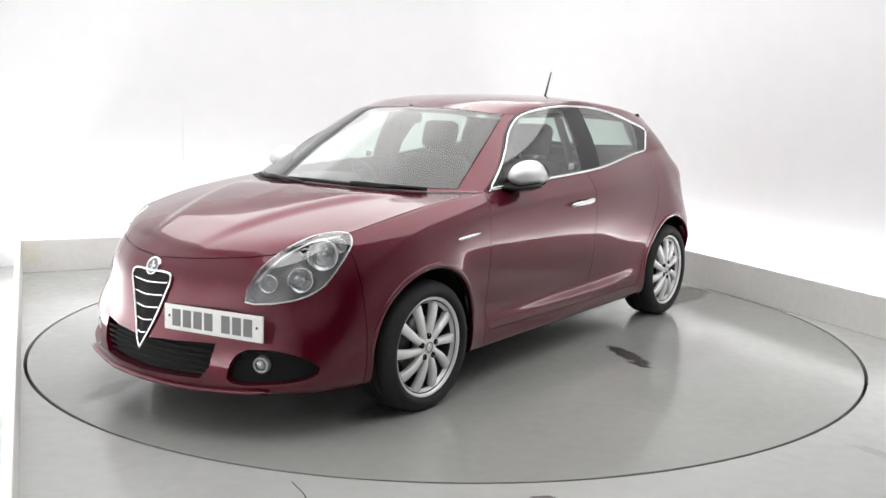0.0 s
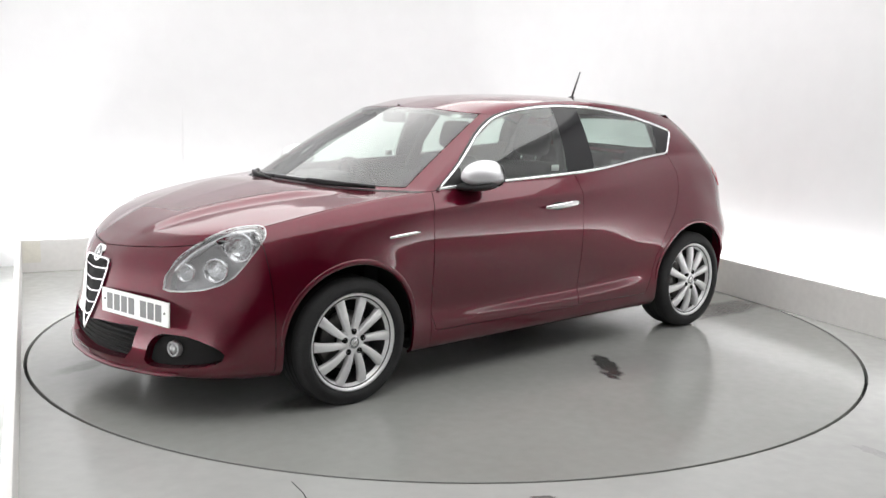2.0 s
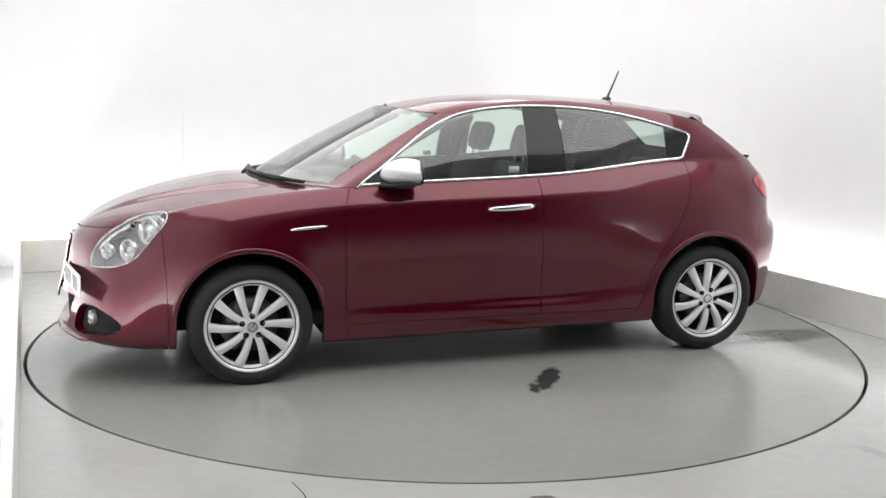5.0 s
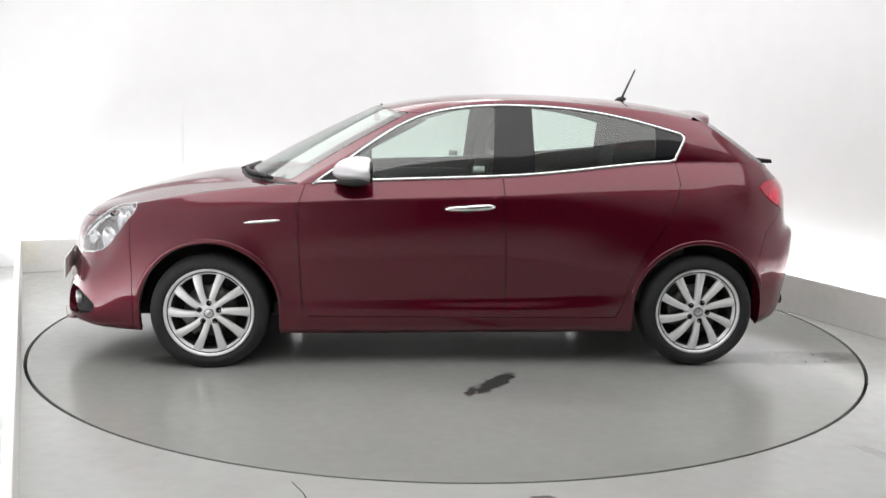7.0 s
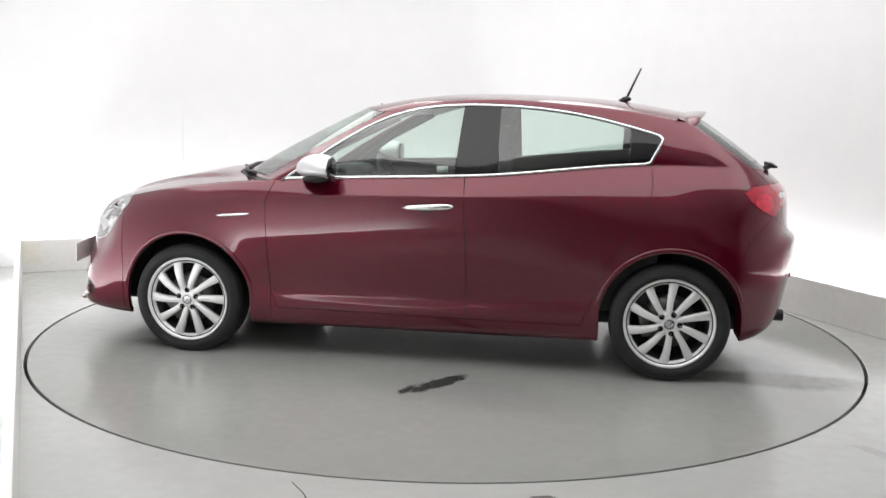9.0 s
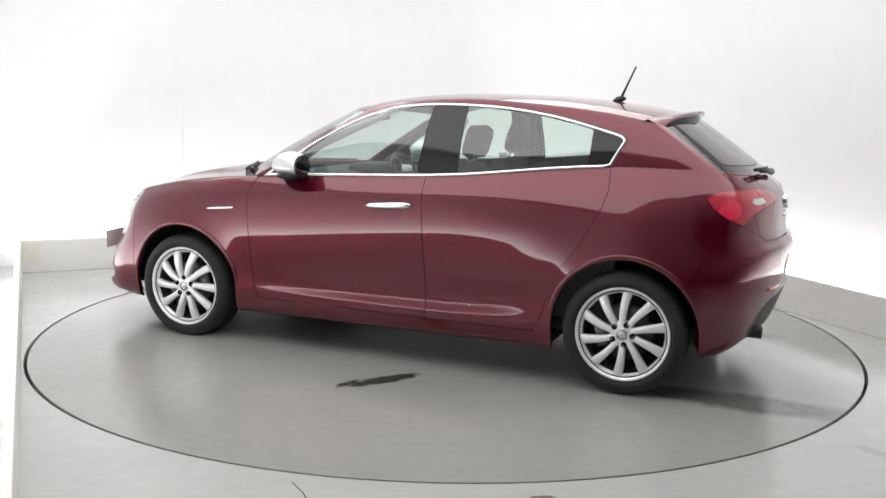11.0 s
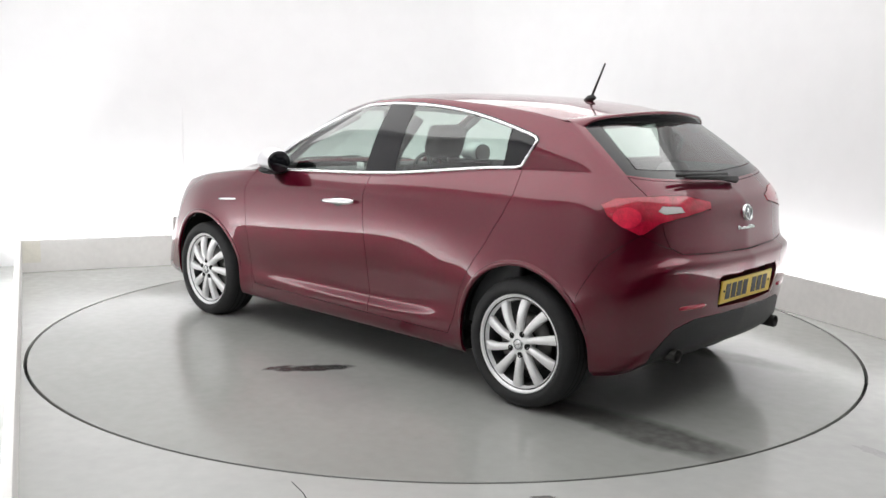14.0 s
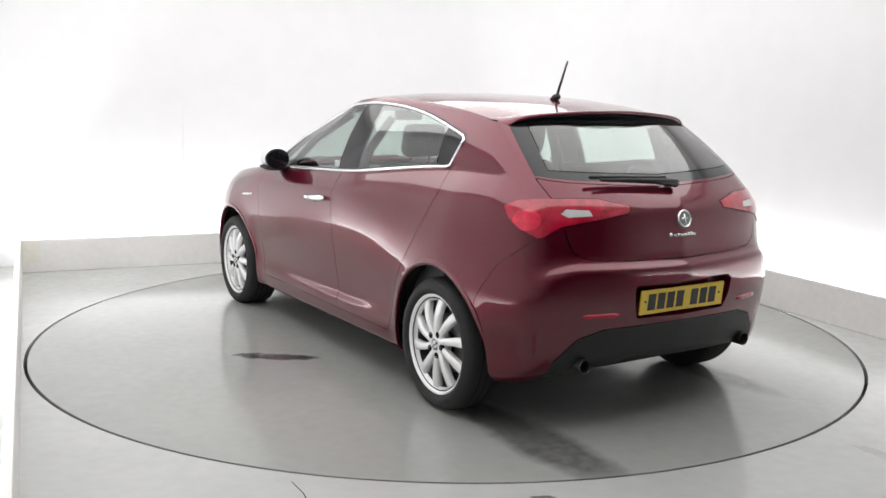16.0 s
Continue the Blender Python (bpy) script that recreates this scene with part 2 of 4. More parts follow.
def patch(side, centre, front, rear, power):
    """A crowned panel: side and centre run front to rear, front and rear run from the centre to the side."""
    n, k = len(side), len(front)
    i, j = np.linspace(0, 1, n)[:, None, None], np.linspace(0, 1, k)[None, :, None]
    s, c, f, r = side[:, None], centre[:, None], front[None], rear[None]
    bil = (1 - i) * (1 - j) * f[:, :1] + (1 - i) * j * f[:, -1:] + i * (1 - j) * r[:, :1] + i * j * r[:, -1:]
    g = (1 - j) * c + j * s + (1 - i) * f + i * r - bil
    z = s[..., 2] + (c[..., 2] - s[..., 2]) * (1 - np.linspace(0, 1, k)[None] ** power)
    zf, zr = z[:1].copy(), z[-1:].copy()
    i2 = i[..., 0]
    z = z + (1 - i2) ** 2 * (f[..., 2] - zf) + i2**2 * (r[..., 2] - zr)
    g[..., 2] = z
    return g


LOW = lower_skin()
LOW = fair(LOW, 2)
LOW[0, :, 1] = LOW[-1, :, 1] = 0
IH, IA, ID = K, K + N1, K + N1 + N2
TOP = LOW[:, -1]
COWL = along([(1.20, 0, 1.0), (1.14, 0.35, 0.995), (0.98, 0.62, 0.985), tuple(TOP[IA])], K + 1)
HEAD_F = along([(0.44, 0, 1.392), (0.41, 0.3, 1.385), (0.32, 0.5, 1.366), (0.165, 0.585, 1.358)], K + 1)
RAIL = along([(0.165, 0.585, 1.358), (-0.1, 0.612, 1.424), (-0.4, 0.617, 1.437), (-0.8, 0.612, 1.413), (-1.1, 0.606, 1.382), (-1.375, 0.592, 1.333)], N2 + 1)
HEAD_R = along([(-1.375, 0.592, 1.333), (-1.412, 0.45, 1.358), (-1.443, 0.25, 1.372), (-1.455, 0, 1.376)], K + 1)
HOOD_MID = along([tuple(TOP[0]), (2.09, 0, 0.775), (2.0, 0, 0.818), (1.684, 0, 0.918), (1.347, 0, 0.984), (1.20, 0, 1.0)], N1 + 1)
ROOF_MID = along([(0.44, 0, 1.392), (0.16, 0, 1.441), (-0.085, 0, 1.466), (-0.363, 0, 1.474), (-0.8, 0, 1.461), (-1.1, 0, 1.434), (-1.455, 0, 1.376)], N2 + 1)
HOOD = patch(TOP[IH:IA + 1], HOOD_MID, TOP[:IH + 1], COWL, 2.6)
# the bonnet's raised middle, a V that widens towards the screen
hx, hy = HOOD[..., 0], HOOD[..., 1]
ridge = 0.15 + (2.12 - hx) * 0.40
step = np.clip((ridge + 0.045 - hy) / 0.075, 0, 1)
HOOD[..., 2] += 0.017 * step * step * (3 - 2 * step) * np.clip((2.12 - hx) / 0.25, 0, 1) * np.clip((hx - 1.15) / 0.2, 0, 1)
ROOF = patch(RAIL, ROOF_MID, HEAD_F, HEAD_R[::-1], 2.4)
BASE = np.concatenate([COWL, TOP[IA + 1:]])
CAP = np.concatenate([HEAD_F, RAIL[1:], HEAD_R[1:]])
GV = 26


def upper_skin():
    d = np.gradient(BASE, axis=0)
    nrm = np.stack([d[:, 1], -d[:, 0], 0 * d[:, 0]], 1)
    nrm /= np.linalg.norm(nrm, axis=1)[:, None]
    nrm[0], nrm[-1] = (1, 0, 0), (-1, 0, 0)
    v = np.linspace(0, 1, GV + 1)[None, :, None]
    swell = np.interp(np.arange(len(BASE)), [0, K + N2 * .8, K + N2, len(BASE)], [.026, .026, .014, .012])[:, None, None]
    return BASE[:, None] * (1 - v) + CAP[:, None] * v + nrm[:, None] * (4 * v * (1 - v)) * swell


UP = upper_skin()


def skin_mesh():
    bm = bmesh.new()
    seen = {}

    def vert(p):
        k = (round(p[0], 4), round(p[1], 4), round(p[2], 4))
        if k not in seen:
            seen[k] = bm.verts.new(p)
        return seen[k]

    zone = bm.faces.layers.int.new("zone")
    col = bm.faces.layers.int.new("col")
    row = bm.faces.layers.int.new("row")
    for code, g in ((0, LOW), (1, HOOD), (2, UP), (3, ROOF)):
        for i in range(g.shape[0] - 1):
            for j in range(g.shape[1] - 1):
                q = []
                for w in (vert(g[i, j]), vert(g[i + 1, j]), vert(g[i + 1, j + 1]), vert(g[i, j + 1])):
                    if w not in q:
                        q.append(w)
                if len(q) > 2:
                    try:
                        f = bm.faces.new(q)
                    except ValueError:
                        continue
                    f[zone], f[col], f[row] = code, i, j
    bm.normal_update()
    for f in bm.faces:
        c = f.calc_center_median()
        if f[zone] in (1, 3):
            if f.normal.z < 0:
                f.normal_flip()
        elif f.normal.dot(c - Vector((max(-1.2, min(1.2, c.x)), 0, 0.6))) < 0:
            f.normal_flip()
    bm.normal_update()
    return bm, zone, col, row


SKIN, ZONE, COL, ROW = skin_mesh()
PART = SKIN.faces.layers.int.new("part")
from mathutils.bvhtree import BVHTree
for e in SKIN.verts:
    if abs(e.co.y) < 1e-5:
        e.normal = Vector((e.normal.x, 0, e.normal.z)).normalized()
SKIN.verts.index_update()
SKIN.faces.index_update()
SKIN.faces.ensure_lookup_table()
TREE = BVHTree.FromBMesh(SKIN)
TRUE_N = [[(v.co.copy(), v.normal.copy()) for v in f.verts] for f in SKIN.faces]


def skin_normal(p):
    q = Vector((p[0], abs(p[1]), p[2]))
    loc, n, i, d = TREE.find_nearest(q)
    s = Vector()
    for c, m in TRUE_N[i]:
        s += m / ((c - loc).length_squared + 1e-6)
    s.normalize()
    if p[1] < 0:
        s.y = -s.y
    return s


def on_skin(origin, way):
    """Where a ray meets the car's left skin."""
    loc, n, i, d = TREE.ray_cast(Vector(origin), Vector(way).normalized())
    return loc


NAMES = ["none"]


def basis(way):
    d = Vector(way).normalized()
    e1 = d.cross(Vector((0, 0, 1))).normalized()
    return d, e1, e1.cross(d)


def inside(x, y, poly):
    r = False
    for (ax, ay), (bx, by) in zip(poly, poly[1:] + poly[:1]):
        if (ay > y) != (by > y) and x < (bx - ax) * (y - ay) / (by - ay) + ax:
            r = not r
    return r


def cut(name, pts, way, zones=(0,), only=None, facing=0.15):
    """Cuts an outline into the skin along a direction, and gives the faces in it to a part."""
    d, e1, e2 = basis(way)
    poly = [(Vector(p).dot(e1), Vector(p).dot(e2)) for p in pts]
    lo = [min(p[k] for p in poly) - 0.03 for k in (0, 1)]
    hi = [max(p[k] for p in poly) + 0.03 for k in (0, 1)]

    def near(f):
        if f[ZONE] not in zones or f.normal.dot(d) > -facing:
            return False
        c = f.calc_center_median()
        return lo[0] < c.dot(e1) < hi[0] and lo[1] < c.dot(e2) < hi[1]

    cand = [f for f in SKIN.faces if near(f)]
    for (ax, ay), (bx, by) in zip(poly, poly[1:] + poly[:1]):
        if math.hypot(bx - ax, by - ay) < 1e-6:
            continue
        n2 = (-(by - ay), bx - ax)
        no = (e1 * n2[0] + e2 * n2[1]).normalized()
        co = e1 * ax + e2 * ay
        hit = []
        for f in cand:
            if not f.is_valid:
                continue
            xs = [v.co.dot(e1) for v in f.verts]
            ys = [v.co.dot(e2) for v in f.verts]
            if max(xs) < min(ax, bx) or min(xs) > max(ax, bx) or max(ys) < min(ay, by) or min(ys) > max(ay, by):
                continue
            s = [(v.co - co).dot(no) for v in f.verts]
            if min(s) < -1e-5 and max(s) > 1e-5:
                hit.append(f)
        if hit:
            geom = hit + list({e for f in hit for e in f.edges}) + list({v for f in hit for v in f.verts})
            out = bmesh.ops.bisect_plane(SKIN, geom=geom, dist=1e-5, plane_co=co, plane_no=no)
            old = set(cand)
            cand += [g for g in out["geom"] if isinstance(g, bmesh.types.BMFace) and g not in old]
    if name not in NAMES:
        NAMES.append(name)
    code = NAMES.index(name)
    for f in cand:
        if f.is_valid and (only is None or NAMES[f[PART]] in only):
            c = f.calc_center_median()
            if inside(c.dot(e1), c.dot(e2), poly):
                f[PART] = code


def give(name, test):
    if name not in NAMES:
        NAMES.append(name)
    for f in SKIN.faces:
        if test(f):
            f[PART] = NAMES.index(name)


def panel(name, mat, parent, sides="c", gap=0.003, depth=0.014, sink=0.0, label=""):
    """Takes a part's faces out of the skin as one panel with a shut gap and turned-in edges. sides: c both halves in one, l left, r right."""
    code = NAMES.index(name)
    faces = [f for f in SKIN.faces if f[PART] == code]
    bm = bmesh.new()
    made = {}
    for sgn in (1, -1) if sides == "c" else ((1,) if sides == "l" else (-1,)):
        for f in faces:
            vs = []
            for v in f.verts:
                k = (v, sgn if abs(v.co.y) > 1e-4 else 0)
                if k not in made:
                    made[k] = bm.verts.new((v.co.x, v.co.y * sgn, v.co.z))
                vs.append(made[k])
            try:
                bm.faces.new(vs if sgn > 0 else vs[::-1])
            except ValueError:
                pass
    bmesh.ops.remove_doubles(bm, verts=bm.verts, dist=4e-4)
    bm.normal_update()
    if gap:
        ring = bmesh.ops.inset_region(bm, faces=bm.faces[:], thickness=gap, use_even_offset=False, use_boundary=True)["faces"]
        bmesh.ops.delete(bm, geom=ring, context="FACES")
    nrm = {v: skin_normal(v.co) for v in bm.verts}
    for v in bm.verts:
        v.co -= nrm[v] * sink
    late = {}
    if depth:
        rim = {}
        for e in [e for e in bm.edges if e.is_boundary]:
            a, b = e.verts
            f = e.link_faces[0]
            for v in (a, b):
                if v not in rim:
                    rim[v] = (v.co.copy(), v.co - nrm[v] * depth, nrm[v])
            loop = [l for l in f.loops if l.edge == e][0]
            if loop.vert != a:
                a, b = b, a
            q = [bm.verts.new(rim[b][0]), bm.verts.new(rim[a][0]), bm.verts.new(rim[a][1]), bm.verts.new(rim[b][1])]
            g = bm.faces.new(q)
            g.normal_update()
            for v in q:
                late[v] = g.normal.copy()
    normals = [late[v] if v in late else nrm[v] for v in bm.verts]
    me = bpy.data.meshes.new(name)
    bm.to_mesh(me)
    bm.free()
    me.materials.append(mat)
    me.polygons.foreach_set("use_smooth", [True] * len(me.polygons))
    me.normals_split_custom_set_from_vertices(normals)
    o = new(name, me)
    o.parent = parent
    return tagged(o, label)


# ------------------------------------------------------------------ outlines cut into the skin
SIDE, REAR, FRONT = (0, -1, 0), (1, 0, 0), (-1, 0, 0)


def xz(*p):
    return [(x, 0, z) for x, z in p]


def yz(*p):
    return [(0, y, z) for y, z in p]


give("body_side", lambda f: f[ZONE] in (0, 2))
give("bonnet", lambda f: f[ZONE] == 1 and f[COL] < N1 - 2)
give("cowl", lambda f: f[ZONE] == 1 and f[COL] >= N1 - 2)
give("roof", lambda f: f[ZONE] == 3)
give("windscreen", lambda f: f[ZONE] == 2 and f[COL] < int(K * 0.88) and f[ROW] >= 1)
give("rear_window", lambda f: f[ZONE] == 2 and f[COL] >= K + N2 + 3 and f[ROW] >= 1)
give("window_border", lambda f: f[ZONE] == 2 and f[ROW] >= 1 and f[COL] >= K + N2 + 3 and (f[COL] < K + N2 + 8 or f[ROW] < 4 or f[ROW] >= GV - 3))
cut("front_fender", xz((.80, 1.2), (.815, .98), (.852, .87), (.845, .65), (.836, .38), (.83, .1), (1.95, .1), (1.95, 1.2)), SIDE, facing=-2)
cut("front_bumper", xz((1.715, .1), (1.715, .50), (1.72, .60), (1.725, .70), (1.73, .80), (1.95, 1.0), (2.5, 1.0), (2.5, .1)), SIDE, facing=-2)
cut("rear_bumper", xz((-1.60, .1), (-1.63, .58), (-1.70, .74), (-1.83, .86), (-1.90, .80), (-2.0, .752), (-2.5, .752), (-2.5, .1)), SIDE, facing=-2)
cut("tailgate", yz((-.1, 1.3), (.625, 1.3), (.625, 1.09), (.60, .95), (.585, .86), (.56, .80), (.50, .768), (.3, .757), (-.1, .752)), REAR, facing=0.25)
cut("front_door", xz((.80, 1.2), (.815, .98), (.852, .87), (.845, .65), (.836, .38), (.80, .285), (-.255, .275), (-.252, .6), (-.237, .87), (-.225, 1.2)), SIDE)
cut("rear_door", xz((-.225, 1.2), (-.237, .87), (-.252, .6), (-.255, .275), (-.86, .275), (-.90, .36), (-.94, .50), (-1.0, .615), (-1.1, .756), (-1.175, .90), (-1.205, 1.0), (-1.20, 1.07), (-1.18, 1.2)), SIDE)
for ax in (AX, -AX):
    arc = [(ax + ARCH_R * math.cos(a), ARCH_Z + ARCH_R * math.sin(a)) for a in np.linspace(0, math.pi, 40)]
    cut("arch", xz((ax + ARCH_R, .05), *arc, (ax - ARCH_R, .05)), SIDE, facing=-0.2)
# side glass
DLO_TOP = [(.775, .985), (.70, 1.038), (.63, 1.085), (.485, 1.187), (.34, 1.277), (.19, 1.345), (.04, 1.383), (-.115, 1.401), (-.27, 1.407), (-.425, 1.404),
           (-.58, 1.395), (-.74, 1.377), (-.9, 1.349), (-1.06, 1.311), (-1.19, 1.276), (-1.232, 1.262), (-1.248, 1.246), (-1.243, 1.224), (-1.19, 1.125)]
DLO_TOP = [tuple(p) for p in np.concatenate([along(DLO_TOP[:15], 48), np.array(DLO_TOP[15:])])]
cut("side_glass", xz(*DLO_TOP, (-1.16, 1.05), (-.5, 0.98), (.78, .9)), SIDE, zones=(2,))
cut("pillar_trim", xz((-.165, .9), (-.215, 1.6), (-.40, 1.6), (-.405, .9)), SIDE, zones=(2,), only=("side_glass",))
cut("front_window", xz((-.165, .9), (-.215, 1.6), (.60, 1.6), (.60, .9)), SIDE, zones=(2,), only=("side_glass",))
cut("rear_side_window", xz((-.40, 1.6), (-.405, .9), (-1.075, .9), (-1.095, 1.6)), SIDE, zones=(2,), only=("side_glass",))
cut("mirror_sail", xz((.60, 1.6), (.60, .9), (.9, .9), (.9, 1.6)), SIDE, zones=(2,), only=("side_glass",))
cut("quarter_window", xz((-1.075, .9), (-1.095, 1.6), (-1.5, 1.6), (-1.5, .9)), SIDE, zones=(2,), only=("side_glass",))
# lamps and intakes
LAMP = [(2.092, .497, .593), (2.082, .503, .652), (2.045, .525, .714), (1.973, .568, .784), (1.891, .617, .836), (1.807, .666, .866), (1.743, .704, .872), (1.70, .73, .858),
        (1.693, .734, .824), (1.717, .72, .764), (1.754, .698, .704), (1.796, .673, .645), (1.85, .641, .607), (1.913, .604, .587), (1.995, .554, .579), (2.056, .518, .581)]
cut("headlight", LAMP, (-.683, -.709, -.177), zones=(0, 1))
TAIL = [(-1.683, .777, .987), (-1.738, .752, 1.018), (-1.87, .69, 1.034), (-1.90, .442, 1.022), (-1.931, .269, .986), (-1.931, .266, .955), (-1.908, .40, .932), (-1.872, .602, .906),
        (-1.855, .69, .866), (-1.835, .705, .86), (-1.766, .739, .893), (-1.708, .766, .937)]
cut("tail_light", TAIL, (.573, -.811, -.1155))
cut("reverse_lamp", yz((.47, .95), (.48, .975), (.575, .98), (.60, .96), (.575, .945)), REAR, only=("tail_light",))
bulb = Vector((-1.79, .735, .935))
bd, be1, be2 = basis((.573, -.811, -.1155))
cut("brake_lens", [tuple(bulb + be1 * .062 * math.cos(a) + be2 * .046 * math.sin(a)) for a in np.linspace(0, 2 * math.pi, 25)[:-1]], (.573, -.811, -.1155), only=("tail_light",))
cut("lower_grille", yz((-.05, .385), (.1, .40), (.385, .41), (.37, .31), (.33, .262), (-.05, .245)), FRONT)
FOG = [(.455, .275), (.465, .33), (.49, .375), (.54, .40), (.62, .402), (.70, .385), (.755, .352), (.772, .32), (.765, .297), (.73, .28), (.62, .262), (.52, .253), (.475, .258), (.455, .275)]
cut("fog_recess", yz(*[tuple(p) for p in along(FOG, 36)[:-1]]), FRONT)
cut("diffuser", yz((-.1, .475), (.42, .468), (.54, .43), (.63, .33), (.66, .1), (-.1, .1)), REAR, facing=-0.2)
cut("plate_recess", yz((-.1, .665), (.275, .66), (.30, .64), (.29, .56), (.265, .505), (-.1, .50)), REAR)

# ------------------------------------------------------------------ the car
car = tagged(new("car"), "deep red metallic five-door hatchback car parked on the turntable", "car")
SIDES = (("l", 1), ("r", -1))

shell = bmesh.new()
skip = {NAMES.index(n) for n in ("arch", "headlight", "lower_grille", "fog_recess", "plate_recess")}
idx = {}
for sgn in (1, -1):
    for f in SKIN.faces:
        if f[ZONE] in (0, 1) and f[PART] not in skip:
            vs = []
            for v in f.verts:
                k = (v, sgn)
                if k not in idx:
                    q = v.co - skin_normal(v.co) * 0.022
                    idx[k] = shell.verts.new((q.x, max(q.y, 0) * sgn, q.z))
                vs.append(idx[k])
            try:
                shell.faces.new(vs)
            except ValueError:
                pass
part("inner_shell", shell, M_SHELL, car)

panel("bonnet", M_PAINT, car)
panel("cowl", M_BLACK, car, label="black plastic scuttle panel")
panel("roof", M_PAINT, car, gap=0.0015)
panel("windscreen", M_GLASS, car, gap=0.004, depth=0.004, label="green-tinted windscreen").visible_shadow = False
panel("rear_window", M_REARGLASS, car, gap=0.004, depth=0.004, label="tinted rear window").visible_shadow = False
panel("window_border", M_GLOSSBLACK, car, gap=0.0, depth=0.004, sink=0.001, label="black printed border of the rear window")
front_bumper = panel("front_bumper", M_PAINT, car, gap=0.0018, depth=0.05)
rear_bumper = panel("rear_bumper", M_PAINT, car, gap=0.0009, depth=0.06)
tailgate = panel("tailgate", M_PAINT, car, gap=0.0028)
panel("lower_grille", M_SHELL, front_bumper, gap=0, depth=0, sink=0.045, label="black mesh lower grille")
panel("plate_recess", M_PAINT, rear_bumper, gap=0, depth=0, sink=0.055)
panel("diffuser", M_BLACK, rear_bumper, depth=0.03, label="black plastic diffuser")
doors = {}
for s, k in SIDES:
    panel("body_side", M_PAINT, car, s, gap=0.0010)
    panel("front_fender", M_PAINT, car, s, gap=0.0014)
    doors["f" + s] = panel("front_door", M_PAINT, car, s, gap=0.0019)
    doors["r" + s] = panel("rear_door", M_PAINT, car, s, gap=0.0019)
    panel("pillar_trim", M_GLOSSBLACK, car, s, gap=0.001, label="gloss black pillar cover")
    panel("mirror_sail", M_BLACK, car, s, gap=0.001)
    panel("quarter_window", M_GLOSSBLACK, car, s, gap=0.002)
    for n in ("front_window", "rear_side_window"):
        panel(n, M_GLASS, doors[("f" if n[0] == "f" else "r") + s], s, gap=0.001, depth=0.004, label="green-tinted window glass").visible_shadow = False
    lamp = panel("headlight", M_HOUSING, car, s, gap=0.001, depth=0, sink=0.085, label="headlight with clear lens")
    panel("headlight", M_LENS, lamp, s, gap=0.002, depth=0.004, sink=-0.001).name = "lens"
    rim = bmesh.new()
    d, e1, e2 = basis((-.683, -.709, -.177))
    ring = []
    for p in along(LAMP + LAMP[:1], 60)[:-1]:
        q = on_skin(Vector(p) - d * 1.0, d)
        if q:
            ring.append((q.x - 0.004, (q.y - 0.004) * k, q.z))
    tube(rim, ring, 0.0056, closed=True, n=6)
    part("bezel", rim, M_SATIN, lamp, "silver lamp surround")
    for name, c, r in (("reflector", (1.80, .668, .775), .062), ("projector", (1.885, .618, .672), .050), ("indicator", (2.005, .548, .665), .036), ("side_lamp", (1.735, .706, .815), .026)):
        bm = bmesh.new()
        q = on_skin(Vector(c) - d, d)
        q = q + d * (.022 + r * .35)
        face = Matrix.Translation((q.x, q.y * k, q.z)) @ Vector((.80, .60 * k, .06)).to_track_quat("Z", "Y").to_matrix().to_4x4()
        lathe(bm, [(.004, -.035), (r * .5, -.028), (r * .8, -.012), (r, .012), (r * 1.1, .012), (r * 1.12, -.02)], 28, face)
        lathe(bm, [(.0005, -.004), (.010, -.006), (.014, -.014), (.014, -.03)], 16, face)
        part(name, bm, M_REFLECT, lamp, "chromed lamp reflector")
    bm = bmesh.new()
    brow = [on_skin(Vector(p) - d, d) + d * .02 for p in along([(2.05, .527, .675), (1.973, .568, .752), (1.891, .617, .808), (1.80, .67, .842), (1.735, .708, .846)], 14)]
    tube(bm, [(q.x, q.y * k, q.z) for q in brow], .011, n=6)
    part("lamp_brow", bm, M_REFLECT, lamp, "chrome strip inside the lamp")
    tail = panel("tail_light", M_TAIL, car, s, gap=0.0012, sink=-0.003, label="red tail light with white reversing lamp")
    panel("reverse_lamp", M_CLEARWHITE, tail, s, gap=0.001, sink=-0.004, label="white reversing lens")
    panel("brake_lens", M_TAIL_BRIGHT, tail, s, gap=0.0, depth=0.006, sink=-0.005, label="bright red round lens")
    fog = panel("fog_recess", M_SHELL, front_bumper, s, gap=0, depth=0, sink=0.04, label="black fog lamp recess")
    bm = bmesh.new()
    at = Matrix.Translation((2.075, .575 * k, .335)) @ Vector((.93, .36 * k, 0)).to_track_quat("Z", "Y").to_matrix().to_4x4()
    lathe(bm, [(.0005, .010), (.014, .008), (.022, .002), (.025, -.004)], 24, at)
    lathe(bm, [(.025, .002), (.030, .006), (.036, .002), (.038, -.02)], 24, at)
    part("fog_light", bm, M_HOUSING, fog, "round clear fog light")

# intake bars behind the lower grille opening
for i, z in enumerate((0.275, 0.30, 0.325, 0.35, 0.375)):
    bm = bmesh.new()
    pts = [(2.213 - 0.30 * y * y - 0.012, y, z) for y in np.linspace(-.37, .37, 15)]
    tube(bm, pts, 0.006, n=6)
    part("grille_bar", bm, M_SHELL, front_bumper)

# chin lip below the front bumper
bm = bmesh.new()
chin = [(x + .008, y) for x, y in along(PLAN[:5], 24) if y < .63]
chin = [(x, -y) for x, y in chin[::-1][:-1]] + chin
tube(bm, [(x - .018, y, .212 + .03 * (abs(y) / .76) ** 3) for x, y in chin], [.003, .008] + [.011] * (len(chin) - 4) + [.008, .003], n=8, flat=2.4)
part("chin_lip", bm, M_PAINT, front_bumper)

